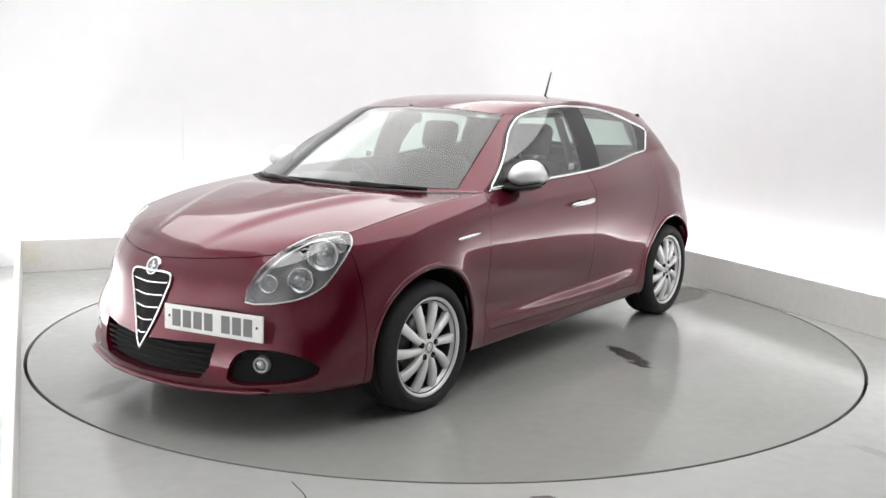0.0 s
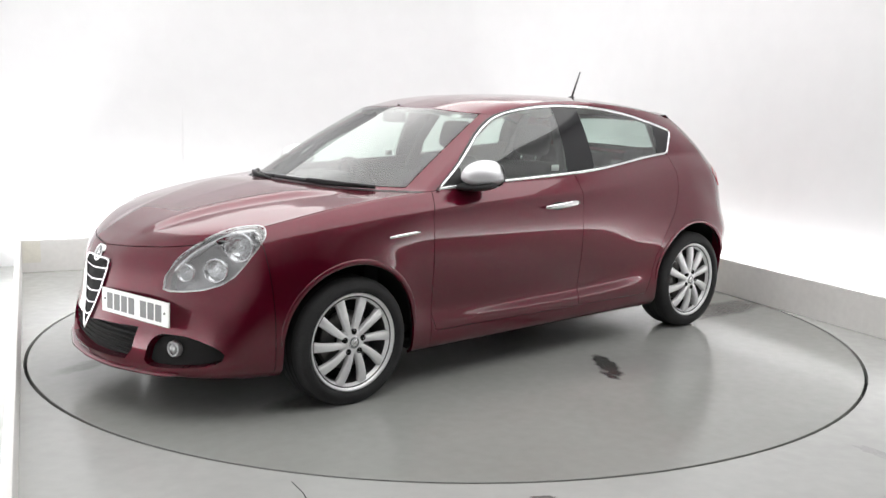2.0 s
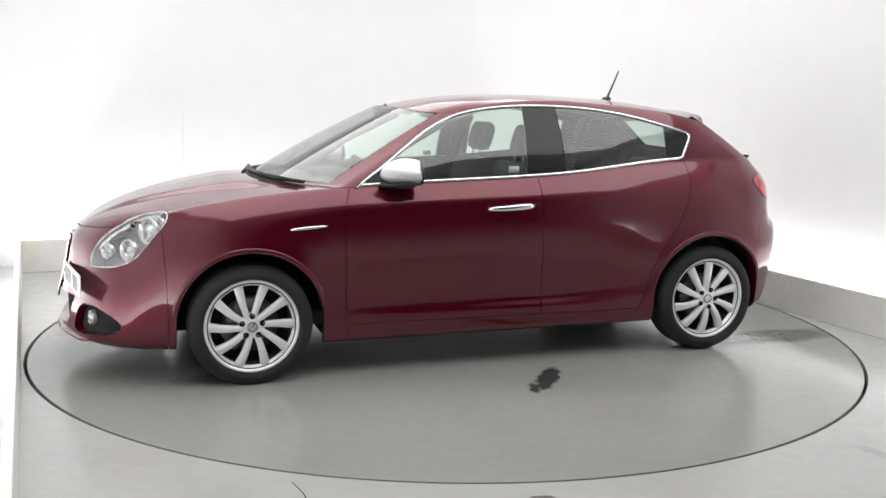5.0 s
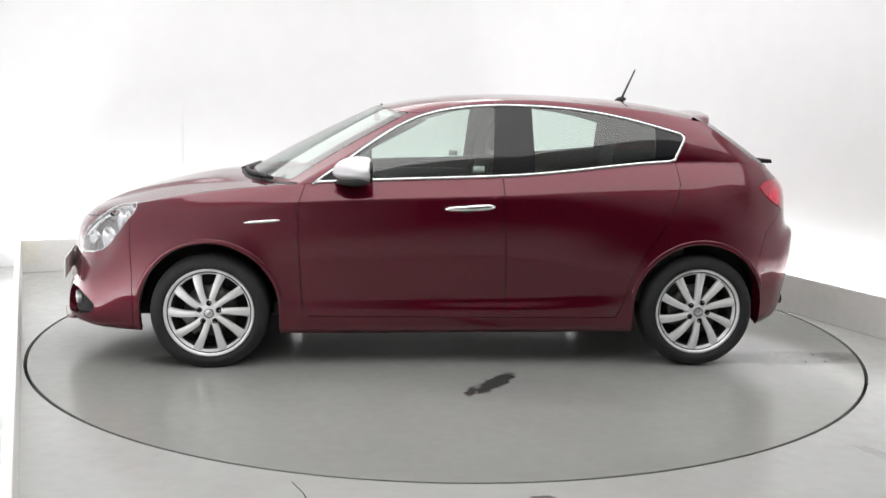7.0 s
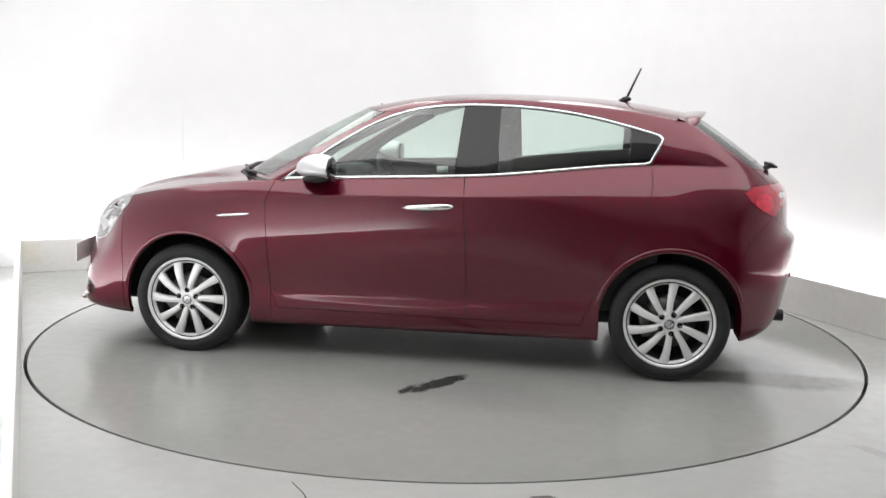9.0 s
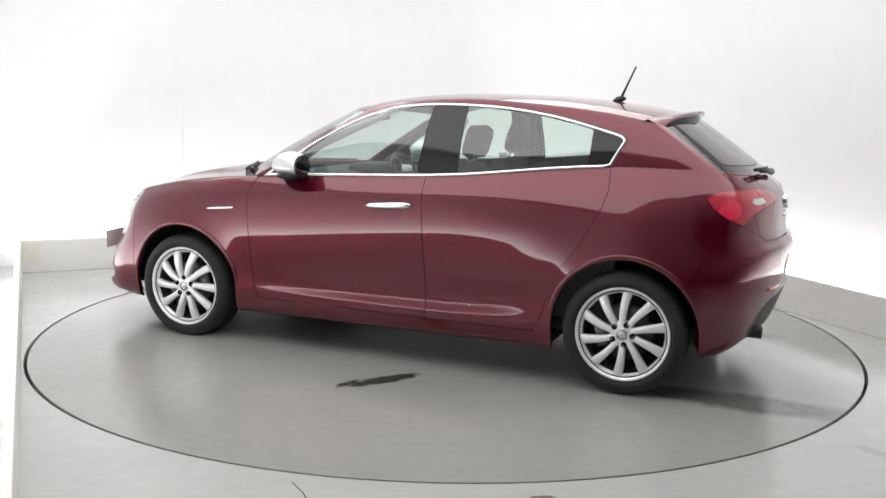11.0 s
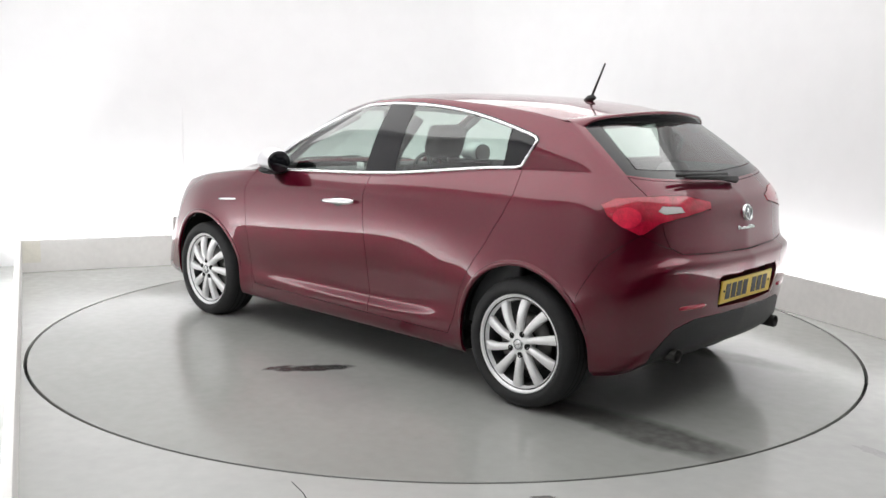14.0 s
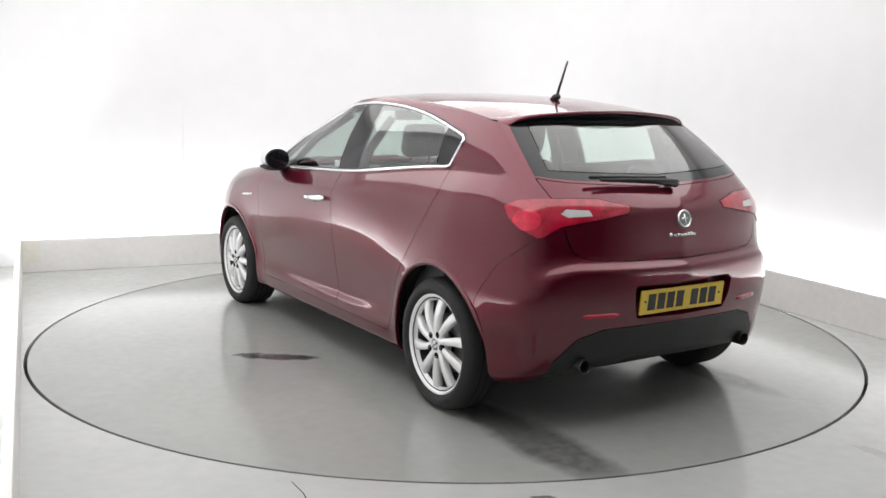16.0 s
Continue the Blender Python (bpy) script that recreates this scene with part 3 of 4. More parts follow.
# shield grille with chrome frame and slats
SHIELD = [(0, .345), (.03, .40), (.075, .50), (.115, .60), (.135, .655), (.125, .678), (.07, .684), (0, .684)]
sh = along(SHIELD, 30)
loop = [(y, z) for y, z in sh] + [(-y, z) for y, z in sh[::-1][1:-1]]


def nose(y, z, out=0.0):
    q = on_skin((3, abs(y) + 1e-4, z), (-1, 0, 0))
    return (q.x + out, y, z)


bm = bmesh.new()
zs = np.linspace(.347, .684, 18)
ws = np.interp(zs, [p[1] for p in SHIELD[:6]] + [.69], [p[0] for p in SHIELD[:6]] + [.125])
rows = [[bm.verts.new(nose(w * f, z, .0035)) for f in np.linspace(-1, 1, 13)] for z, w in zip(zs, ws + .002)]
for a, b in zip(rows, rows[1:]):
    for i in range(12):
        bm.faces.new((a[i], a[i + 1], b[i + 1], b[i]))
grille = part("shield_grille", bm, M_SHELL, car, "dark shield-shaped grille with chrome frame")
bm = bmesh.new()
tube(bm, [nose(y, z, .008) for y, z in loop], 0.0058, closed=True, n=8, up=(1, 0, 0))
part("grille_frame", bm, M_CHROME, grille, "chrome frame")
for z in (.42, .475, .53, .585, .64):
    w = float(np.interp(z, [p[1] for p in SHIELD[:5]], [p[0] for p in SHIELD[:5]])) - 0.012
    bm = bmesh.new()
    tube(bm, [nose(y, z - 0.006 * (1 - (y / w) ** 2), .007) for y in np.linspace(-w, w, 11)], 0.0048, n=6)
    part("slat", bm, M_CHROME, grille)


def round_badge(parent, m, r):
    bm = bmesh.new()
    lathe(bm, [(.0005, .008), (r * .6, .0075), (r * .8, .006)], 28, m)
    badge = part("badge", bm, M_ENAMEL, parent, "round enamel badge with chrome ring")
    bm = bmesh.new()
    lathe(bm, [(r * .78, .004), (r * .86, .010), (r * .95, .010), (r, .004), (r, -.01)], 28, m)
    part("badge_ring", bm, M_CHROME, badge, "chrome ring")
    bm = bmesh.new()
    slab(bm, (-r * .12, -r * .5, .006), (r * .12, r * .5, .0095), m)
    slab(bm, (-r * .45, -r * .12, .006), (r * .45, r * .12, .0092), m)
    part("badge_mark", bm, M_CHROME, badge)


q = nose(0, .712)
round_badge(car, Matrix.Translation((q[0] + .006, 0, .698)) @ Vector((1, 0, .45)).to_track_quat("Z", "Y").to_matrix().to_4x4(), 0.042)
q = on_skin((-3, 1e-4, .925), (1, 0, 0))
round_badge(tailgate, Matrix.Translation((q.x, 0, .925)) @ Vector((-1, 0, .25)).to_track_quat("Z", "Y").to_matrix().to_4x4(), 0.040)
bm = bmesh.new()
for i, (y, h) in enumerate(((.075, .018), (.05, .010), (.03, .014), (.01, .010), (-.01, .012), (-.03, .016), (-.05, .016), (-.07, .010))):
    q = on_skin((-3, abs(y), .855), (1, 0, 0))
    slab(bm, (q.x - .004, y - .007, .848), (q.x + .004, y + .007, .848 + h))
part("script", bm, M_CHROME, tailgate, "chrome model script")


def number_plate(name, mat, ink, m, label, parent):
    """A plate in the local x (width), z (height) plane, facing local -y, with raised characters."""
    bm = bmesh.new()
    slab(bm, (-.26, -.004, -.0555), (.26, .004, .0555), m, 0.003)
    plate = part(name, bm, mat, parent, label, smooth=False)
    x = -.215
    for i in range(7):
        if i == 4:
            x += .033
        bm = bmesh.new()
        slab(bm, (x, -.0056, -.037), (x + .044, -.0035, .037), m)
        part("character", bm, ink, plate, smooth=False)
        x += .0575
    for xx in (-.23, .232):
        bm = bmesh.new()
        lathe(bm, [(.0005, .0075), (.005, .007), (.006, .003)], 10, m @ pose(xx - .002, 0, .005, 90))
        part("screw", bm, M_INK, plate)


number_plate("front_number_plate", M_PLATE_W, M_INK_GREY, Matrix.Translation((2.165, .383, .503)) @ pose(0, 0, 0, -2, 0, 90 + 11), "white front number plate, slightly worn", car)
number_plate("rear_number_plate", M_PLATE_Y, M_INK, Matrix.Translation((-2.005, 0, .572)) @ pose(0, 0, 0, 6, 0, -90), "yellow rear number plate in a recess", car)

# chrome line round the side glass, fender badge, handles, mirrors
for s, k in SIDES:
    line = []
    for x, z in DLO_TOP:
        q = on_skin((x, 3, z), SIDE)
        if q:
            line.append((q.x, (q.y + .003) * k, q.z))
    for i in range(len(TOP) - 1, -1, -1):
        x, y, z = TOP[i]
        if -1.17 < x < .76 and i < ID:
            line.append((x, (y + .002) * k, z + .006))
    bm = bmesh.new()
    tube(bm, line, 0.0086, closed=True, n=6, flat=0.8)
    part("window_chrome", bm, M_CHROME, car, "chrome window surround")
    bm = bmesh.new()
    tube(bm, [(p[0], p[1] - .012 * k, p[2]) for p in line], 0.013, closed=True, n=6)
    part("window_seal", bm, M_BLACK, car, "black rubber window seal")
    bm = bmesh.new()
    q0, q1 = on_skin((1.125, 3, .789), SIDE), on_skin((.94, 3, .803), SIDE)
    tube(bm, [(q0.x + (q1.x - q0.x) * t, (q0.y + (q1.y - q0.y) * t + .004) * k, q0.z + (q1.z - q0.z) * t) for t in (0, .15, .5, .85, 1)], [.005, .008, .009, .008, .005], n=8)
    part("fender_badge", bm, M_CHROME, car, "chrome bar badge")
    d = doors["f" + s]
    bm = bmesh.new()
    qs = [on_skin((x, 3, .872 - .05 * x), SIDE) for x in np.linspace(.085, -.185, 9)]
    tube(bm, [(q.x, (q.y + .020 + .016 * math.sin(math.pi * i / 8)) * k, q.z) for i, q in enumerate(qs)], [.007, .012, .014, .015, .016, .017, .017, .016, .008], n=10, flat=0.6)
    part("door_handle", bm, M_CHROME, d, "chrome pull handle")
    # nearly flat black disc on the skin for the shade in the handle's hollow
    bm = bmesh.new()
    q = on_skin((-.03, 3, .868), SIDE)
    lathe(bm, [(.0005, .001), (.024, .0012), (.030, .002), (.032, -.004)], 24, Matrix.Translation((q.x, (q.y) * k, q.z)) @ pose(0, 0, 0, -90 * k, 0, 0) @ Matrix.Diagonal((1.7, .75, 1, 1)))
    part("handle_recess_shade", bm, M_SHELL, d)
    # door mirror
    bm = bmesh.new()
    bmesh.ops.create_uvsphere(bm, u_segments=28, v_segments=18, radius=1)
    for v in bm.verts:
        x, y, z = v.co
        x = max(x, -.42)
        taper = 1 - .28 * max(y, 0) ** 2
        v.co = (.530 + x * .138 * taper - .02 * y, (.896 + y * .086) * k, 1.048 + z * (.090 if z > 0 else .044) * taper + .004 * x)
    mirror = part("door_mirror", bm, M_MIRROR, d, "satin silver door mirror")
    if k < 0:
        mirror.data.flip_normals()
    bm = bmesh.new()
    m = Matrix.Translation((.466, .902 * k, 1.060)) @ pose(0, 0, 0, 0, -90, 0) @ Matrix.Diagonal((.062, .076, 1, 1))
    lathe(bm, [(.0005, .004), (.9, .004), (1.0, .002), (1.0, -.01)], 28, m)
    part("mirror_glass", bm, M_GLOSSBLACK, mirror, "dark mirror glass")
    bm = bmesh.new()
    tube(bm, [(.60, .79 * k, .998), (.57, .85 * k, 1.002), (.545, .92 * k, 1.006), (.53, .965 * k, 1.012)], [.020, .022, .022, .012], n=10, flat=3.4, up=(0, 0, 1))
    part("mirror_base", bm, M_BLACK, mirror, "black mirror base")
    bm = bmesh.new()
    q = on_skin((-.10, 3, 1.065), SIDE)
    slab(bm, (-.135, (q.y - .02) * k - .001, 1.05), (-.075, (q.y - .02) * k + .001, 1.085))
    part("window_sticker", bm, M_STICKER, d, "small white sticker")

bm = bmesh.new()
q = on_skin((1.6, .475, 1.355), (-1, 0, 0))
nq = skin_normal(q)
lathe(bm, [(.0005, -.006), (.02, -.006), (.022, -.008)], 24, Matrix.Translation(q) @ nq.to_track_quat("Z", "Y").to_matrix().to_4x4() @ Matrix.Diagonal((1.5, .8, 1, 1)))
part("windscreen_sticker", bm, M_STICKER, car, "small oval white windscreen sticker")

# rear spoiler: a painted top, a dark face that leans down to the glass
bm, under = bmesh.new(), bmesh.new()
base = along([(-1.365, -.588, 1.334), (-1.405, -.45, 1.362), (-1.448, 0, 1.381), (-1.405, .45, 1.362), (-1.365, .588, 1.334)], 41)
tip = along([(-1.415, -.574, 1.308), (-1.44, -.52, 1.345), (-1.468, -.42, 1.365), (-1.525, 0, 1.387), (-1.468, .42, 1.365), (-1.44, .52, 1.345), (-1.415, .574, 1.308)], 41)
rows, low = [], []
for b0, t0 in zip(base, tip):
    e = t0 - b0
    lift = np.array((0, 0, 1.0))
    rows.append([bm.verts.new(p) for p in (b0 - e * .9 + lift * .001, b0 + lift * .006, b0 + e * .6 + lift * .007, t0 + lift * .004, t0 + np.array((-.004, 0, -.002)), t0 + lift * -.010)])
    low.append([under.verts.new(p) for p in (t0 + np.array((.002, 0, -.008)), t0 * .35 + b0 * .65 + lift * -.050 + np.array((-.012, 0, 0)), b0 + lift * -.066 + np.array((.004, 0, 0)), b0 - e * .3 + lift * -.045)])
for mesh, grid in ((bm, rows), (under, low)):
    for a, b in zip(grid, grid[1:]):
        for i in range(len(a) - 1):
            mesh.faces.new((a[i], a[i + 1], b[i + 1], b[i]))
    bmesh.ops.recalc_face_normals(mesh, faces=mesh.faces[:])
spoiler = part("roof_spoiler", bm, M_PAINT, car)
part("spoiler_underside", under, M_GLOSSBLACK, spoiler, "gloss black spoiler underside")

# wipers
bm = bmesh.new()
tube(bm, [(-1.900, -.03, 1.075), (-1.895, .10, 1.088), (-1.875, .40, 1.100)], [.020, .013, .007], n=8)
tube(bm, [(-1.880, .02, 1.100), (-1.874, .22, 1.106), (-1.852, .44, 1.110)], .009, n=6)
part("rear_wiper", bm, M_BLACK, tailgate, "black rear wiper")
for y0, y1 in ((-.66, -.02), (-.08, .60)):
    bm = bmesh.new()
    ys = np.linspace(y0, y1, 9)
    tube(bm, [(float(np.interp(abs(y), COWL[:, 1], COWL[:, 0])) + .012, y, 1.018 - .03 * abs(y)) for y in ys], .011, n=6)
    tube(bm, [(float(np.interp(abs(y1), COWL[:, 1], COWL[:, 0])) + .05, y1, 1.005), (float(np.interp(abs(ys[4]), COWL[:, 1], COWL[:, 0])) + .03, ys[4], 1.022)], .009, n=6)
    part("front_wiper", bm, M_BLACK, car, "black windscreen wiper")

# aerial, exhausts, rear reflectors
bm = bmesh.new()
tube(bm, [(-1.03, 0, 1.434), (-1.06, 0, 1.448), (-1.085, 0, 1.455), (-1.10, 0, 1.452)], [.012, .02, .016, .006], n=10)
aerial = part("aerial", bm, M_BLACK, car, "black roof aerial")
bm = bmesh.new()
tube(bm, [(-1.07, 0, 1.45), (-1.15, 0, 1.632)], [.0075, .0045], n=8)
part("aerial_rod", bm, M_BLACK, aerial)
for y in (.50, -.51):
    bm = bmesh.new()
    at = Matrix.Translation((-1.908, y, .305)) @ pose(0, 0, 0, 0, -90, 0)
    lathe(bm, [(.026, -.12), (.030, -.10), (.032, .03), (.030, .035), (.027, .03), (.026, -.06), (.0005, -.06)], 24, at)
    part("exhaust_pipe", bm, M_EXHAUST, car, "dark steel exhaust pipe")
    bm = bmesh.new()
    pts = [(w, on_skin((-3, abs(w), .530), (1, 0, 0))) for w in np.linspace(y * .9 - .085, y * .9 + .085, 9)]
    tube(bm, [(q.x + .002, w, .530) for w, q in pts], [.006] + [.012] * 7 + [.006], n=8)
    part("rear_reflector", bm, M_TAIL, rear_bumper, "red reflector")

# underside and wheel housings
bm = bmesh.new()
slab(bm, (-1.78, -.60, .24), (1.95, .60, .29), bevel=0.02)
slab(bm, (-.93, -.80, .185), (.93, .80, .25), bevel=0.02)
part("underbody", bm, M_SHELL, car)
for ax in (AX, -AX):
    for s, k in SIDES:
        bm = bmesh.new()
        lip = []
        for a in np.linspace(math.radians(4), math.radians(176 if ax > 0 else 162), 44):
            q = on_skin((ax + (ARCH_R + .013) * math.cos(a), 3, ARCH_Z + (ARCH_R + .013) * math.sin(a)), SIDE)
            if q and q.y > .6:
                lip.append((q.x, (q.y - .001) * k, q.z))
        tube(bm, lip, [.002, .003, .0045] + [.0062] * (len(lip) - 6) + [.0045, .003, .002], n=10, flat=2.2, up=(0, 1, 0))
        bmesh.ops.recalc_face_normals(bm, faces=bm.faces[:])
        part("arch_lip", bm, M_PAINT, car, "painted wheel arch lip")
        bm = bmesh.new()
        lathe(bm, [(.0005, .28), (.38, .28), (.388, .26), (.388, .055)], 40, Matrix.Translation((ax, .866 * k, ARCH_Z)) @ pose(0, 0, 0, 90 * k, 0, 0))
        bmesh.ops.delete(bm, geom=[f for f in bm.faces if f.calc_center_median().z < .30], context="FACES")
        part("wheel_housing", bm, M_SHELL, car)


# ------------------------------------------------------------------ wheels
def build_wheel():
    """One wheel, its axle along local z, the outer face up."""
    bm = bmesh.new()
    lathe(bm, [(.203, -.030), (.2165, -.016), (.2235, -.004), (.2320, .002), (.2360, -.001), (.2360, -.012), (.215, -.014)], 72)
    rim = link("wheel", bm, M_ALLOY)
    bm = bmesh.new()
    # barrel split from the alloy rim to carry its shade as a darker colour
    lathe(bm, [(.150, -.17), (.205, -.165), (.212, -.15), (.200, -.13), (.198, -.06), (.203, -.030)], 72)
    part("rim_barrel", bm, M_BARREL, rim, "inner rim barrel, darkened for shade")
    bm = bmesh.new()
    lathe(bm, [(.214, -.012), (.2362, -.006), (.243, .010), (.262, .0145), (.266, .013), (.288, .007), (.300, -.008), (.307, -.026), (.309, -.05), (.3095, -.085), (.3095, -.135), (.307, -.17), (.296, -.195), (.262, -.21), (.225, -.20), (.214, -.185)], 96)
    part("tyre", bm, M_RUBBER, rim, "black road tyre")
    # no cut grooves: thin black bands on the tread give their shade as colour
    for zz in (-.055, -.092, -.128):
        bm = bmesh.new()
        lathe(bm, [(.3098, zz - .005), (.3106, zz - .005), (.3106, zz + .005), (.3098, zz + .005)], 72)
        part("tread_groove_shade", bm, M_SHELL, rim)
    for i in range(10):
        bm = bmesh.new()
        a0 = 2 * math.pi * i / 10
        rows = []
        for t in np.linspace(0, 1, 8):
            r = .040 + t * .184
            a = a0 + .15 * (1 - t) ** 1.2
            w = .0140 + .0112 * t**1.3
            z = -.012 + .014 * math.sin(math.pi * (t * .75 + .2)) - .012 * t**3
            c, s = math.cos(a), math.sin(a)
            row = []
            for dy, dz in ((-1, -.030), (-1, -.007), (-.72, 0), (.72, 0), (1, -.007), (1, -.030)):
                row.append(bm.verts.new((r * c - dy * w * s, r * s + dy * w * c, z + dz)))
            rows.append(row)
        for p, q in zip(rows, rows[1:]):
            for j in range(5):
                bm.faces.new((p[j], q[j], q[j + 1], p[j + 1]))
        bmesh.ops.recalc_face_normals(bm, faces=bm.faces[:])
        part("spoke", bm, M_ALLOY, rim)
    bm = bmesh.new()
    lathe(bm, [(.030, -.002), (.042, -.002), (.058, -.006), (.066, -.016), (.066, -.05), (.0005, -.05)], 40)
    part("hub", bm, M_ALLOY, rim)
    bm = bmesh.new()
    lathe(bm, [(.0005, .003), (.018, .0025), (.026, 0), (.030, -.001), (.030, -.012)], 28)
    part("centre_cap", bm, M_SATIN, rim)
    bm = bmesh.new()
    lathe(bm, [(.0195, .0026), (.022, .0042), (.0245, .0025)], 28)
    part("cap_ring", bm, M_ENAMEL, rim, "dark ring on the centre cap")
    for i in range(5):
        a = 2 * math.pi * (i + .25) / 5
        bm = bmesh.new()
        lathe(bm, [(.0005, -.001), (.006, -.001), (.0065, -.003), (.0125, .0022), (.0142, .0005), (.0142, -.012)], 14, Matrix.Translation((.052 * math.cos(a), .052 * math.sin(a), 0)))
        part("wheel_bolt", bm, M_SHELL, rim, "dark wheel bolt")
    bm = bmesh.new()
    lathe(bm, [(.06, -.072), (.14, -.072), (.14, -.095), (.06, -.095)], 40)
    part("brake_disc", bm, M_DISC, rim, "steel brake disc")
    bm = bmesh.new()
    lathe(bm, [(.0005, -.10), (.19, -.105)], 40)
    part("backing_plate", bm, M_SHELL, rim)
    bm = bmesh.new()
    slab(bm, (.085, -.06, -.10), (.15, .06, -.055), bevel=.01)
    part("brake_caliper", bm, M_DISC, rim, "grey brake caliper")
    return rim


wheel = build_wheel()
wheel.parent = car
WHEEL_Y = .871
spots = [(AX, 1, 35), (-AX, 1, 13), (AX, -1, 10), (-AX, -1, 40)]
for i, (ax, k, turn) in enumerate(spots):
    m = Matrix.Translation((ax, WHEEL_Y * k, .3085)) @ pose(0, 0, 0, -90 * k, 0, 0) @ pose(0, 0, 0, 0, 0, turn)
    if i == 0:
        wheel.matrix_basis = m
    else:
        copy_thing(wheel, m)

# ------------------------------------------------------------------ cabin
bm = bmesh.new()
g = ROOF.copy()
vs = {}
for sgn in (1, -1):
    for i in range(0, g.shape[0] - 1, 3):
        for j in range(0, g.shape[1] - 1, 3):
            q = []
            for a, b in ((i, j), (i + 3, j), (i + 3, j + 3), (i, j + 3)):
                a, b = min(a, g.shape[0] - 1), min(b, g.shape[1] - 1)
                kk = (a, b, sgn)
                if kk not in vs:
                    vs[kk] = bm.verts.new((g[a, b, 0], g[a, b, 1] * sgn * .97, g[a, b, 2] - .03))
                q.append(vs[kk])
            bm.faces.new(q)
part("headliner", bm, M_LINER, car, "pale grey headliner")
bm = bmesh.new()
slab(bm, (-1.75, -.72, .26), (1.0, .72, .34), bevel=.02)
slab(bm, (-1.80, -.60, .34), (-1.30, .60, .95), bevel=.04)
part("cabin_floor", bm, M_TRIM, car)
for s, k in SIDES:
    bm = bmesh.new()
    slab(bm, (-1.25, .765 * k - .02, .34), (.82, .765 * k + .02, .965), bevel=.01)
    slab(bm, (-.9, .73 * k - .03, .62), (.6, .73 * k + .03, .70), bevel=.02)
    part("door_card", bm, M_TRIM, car, "dark grey door trim")
    for x0, x1 in ((-.25, -.33), (-1.16, -1.20)):
        bm = bmesh.new()
        tube(bm, [(x0, .72 * k, .96), (x0 - .02, .66 * k, 1.15), (x1, .55 * k, 1.33)], [.05, .045, .04], n=10, flat=.4, up=(1, 0, 0))
        part("inner_pillar", bm, M_TRIM, car)
    bm = bmesh.new()
    tube(bm, [(.80, .70 * k, .95), (.50, .64 * k, 1.17), (.18, .54 * k, 1.335)], .022, n=8)
    part("inner_pillar", bm, M_TRIM, car)
bm = bmesh.new()
prof = [(1.06, .965), (.92, .975), (.70, .955), (.60, .91), (.57, .80), (.62, .60), (.75, .45), (1.06, .45)]
ends = [[bm.verts.new((x, y, z)) for x, z in prof] for y in (-.70, -.3, 0, .3, .70)]
for a, b in zip(ends, ends[1:]):
    for i in range(len(prof)):
        bm.faces.new((a[i], a[(i + 1) % len(prof)], b[(i + 1) % len(prof)], b[i]))
for y in (-.37,):
    slab(bm, (.58, y - .16, .90), (.80, y + .16, 1.005), bevel=.03)
part("dashboard", bm, M_TRIM, car, "dark grey dashboard")
bm = bmesh.new()
wm = Matrix.Translation((.43, -.37, .90)) @ pose(0, 0, 0, 0, -66, 0)
tube(bm, [wm @ Vector((.185 * math.cos(a), .185 * math.sin(a), 0)) for a in np.linspace(0, 2 * math.pi, 33)[:-1]], .015, closed=True, n=8)
for a in (0, math.pi, 1.5 * math.pi, .5 * math.pi):
    tube(bm, [wm @ Vector((.04 * math.cos(a), .04 * math.sin(a), -.01)), wm @ Vector((.18 * math.cos(a), .18 * math.sin(a), 0))], .014, n=6)
lathe(bm, [(.0005, .015), (.05, .012), (.065, 0), (.06, -.05), (.03, -.12)], 20, wm)
part("steering_wheel", bm, M_GLOSSBLACK, car, "black steering wheel")
bm = bmesh.new()
slab(bm, (.42, -.10, 1.30), (.45, .10, 1.36), bevel=.012)
tube(bm, [(.44, 0, 1.35), (.40, 0, 1.40)], .01)
part("rear_view_mirror", bm, M_BLACK, car, "black rear-view mirror")


def seat_part(name, blocks, label):
    bm = bmesh.new()
    for lo, hi, m, bv in blocks:
        slab(bm, lo, hi, m, bv)
    return part(name, bm, M_SEAT, car, label)


for k in (1, -1):
    lean = pose(-.12, .36 * k, .42, 0, -16, 0)
    seat = seat_part("front_seat", [((-.08, .36 * k - .25, .40), (.42, .36 * k + .25, .56), Matrix(), .05)], "charcoal cloth front seat")
    bm = bmesh.new()
    slab(bm, (-.07, -.25, .05), (.06, .25, .68), lean, .05)
    part("seat_backrest", bm, M_SEAT, seat)
    bm = bmesh.new()
    slab(bm, (-.055, -.13, .72), (.045, .13, .91), lean, .045)
    part("headrest", bm, M_SEAT, seat)
    bm = bmesh.new()
    for y in (-.06, .06):
        tube(bm, [lean @ Vector((0, y, .66)), lean @ Vector((0, y, .75))], .007)
    part("headrest_post", bm, M_CHROME, seat)
bench = seat_part("rear_seat", [((-1.12, -.64, .38), (-.68, .64, .54), Matrix(), .05)], "charcoal cloth rear bench")
lean = pose(-1.12, 0, .42, 0, -20, 0)
bm = bmesh.new()
slab(bm, (-.08, -.64, .05), (.06, .64, .60), lean, .05)
part("seat_backrest", bm, M_SEAT, bench)
for y in (-.38, 0, .38):
    bm = bmesh.new()
    slab(bm, (-.05, y - .125, .60), (.04, y + .125, .74 if y else .70), lean, .04)
    part("headrest", bm, M_SEAT, bench)
bm = bmesh.new()
slab(bm, (-1.78, -.56, .985), (-1.36, .56, 1.005), bevel=.008)
part("parcel_shelf", bm, M_TRIM, car)
SKIN.free()


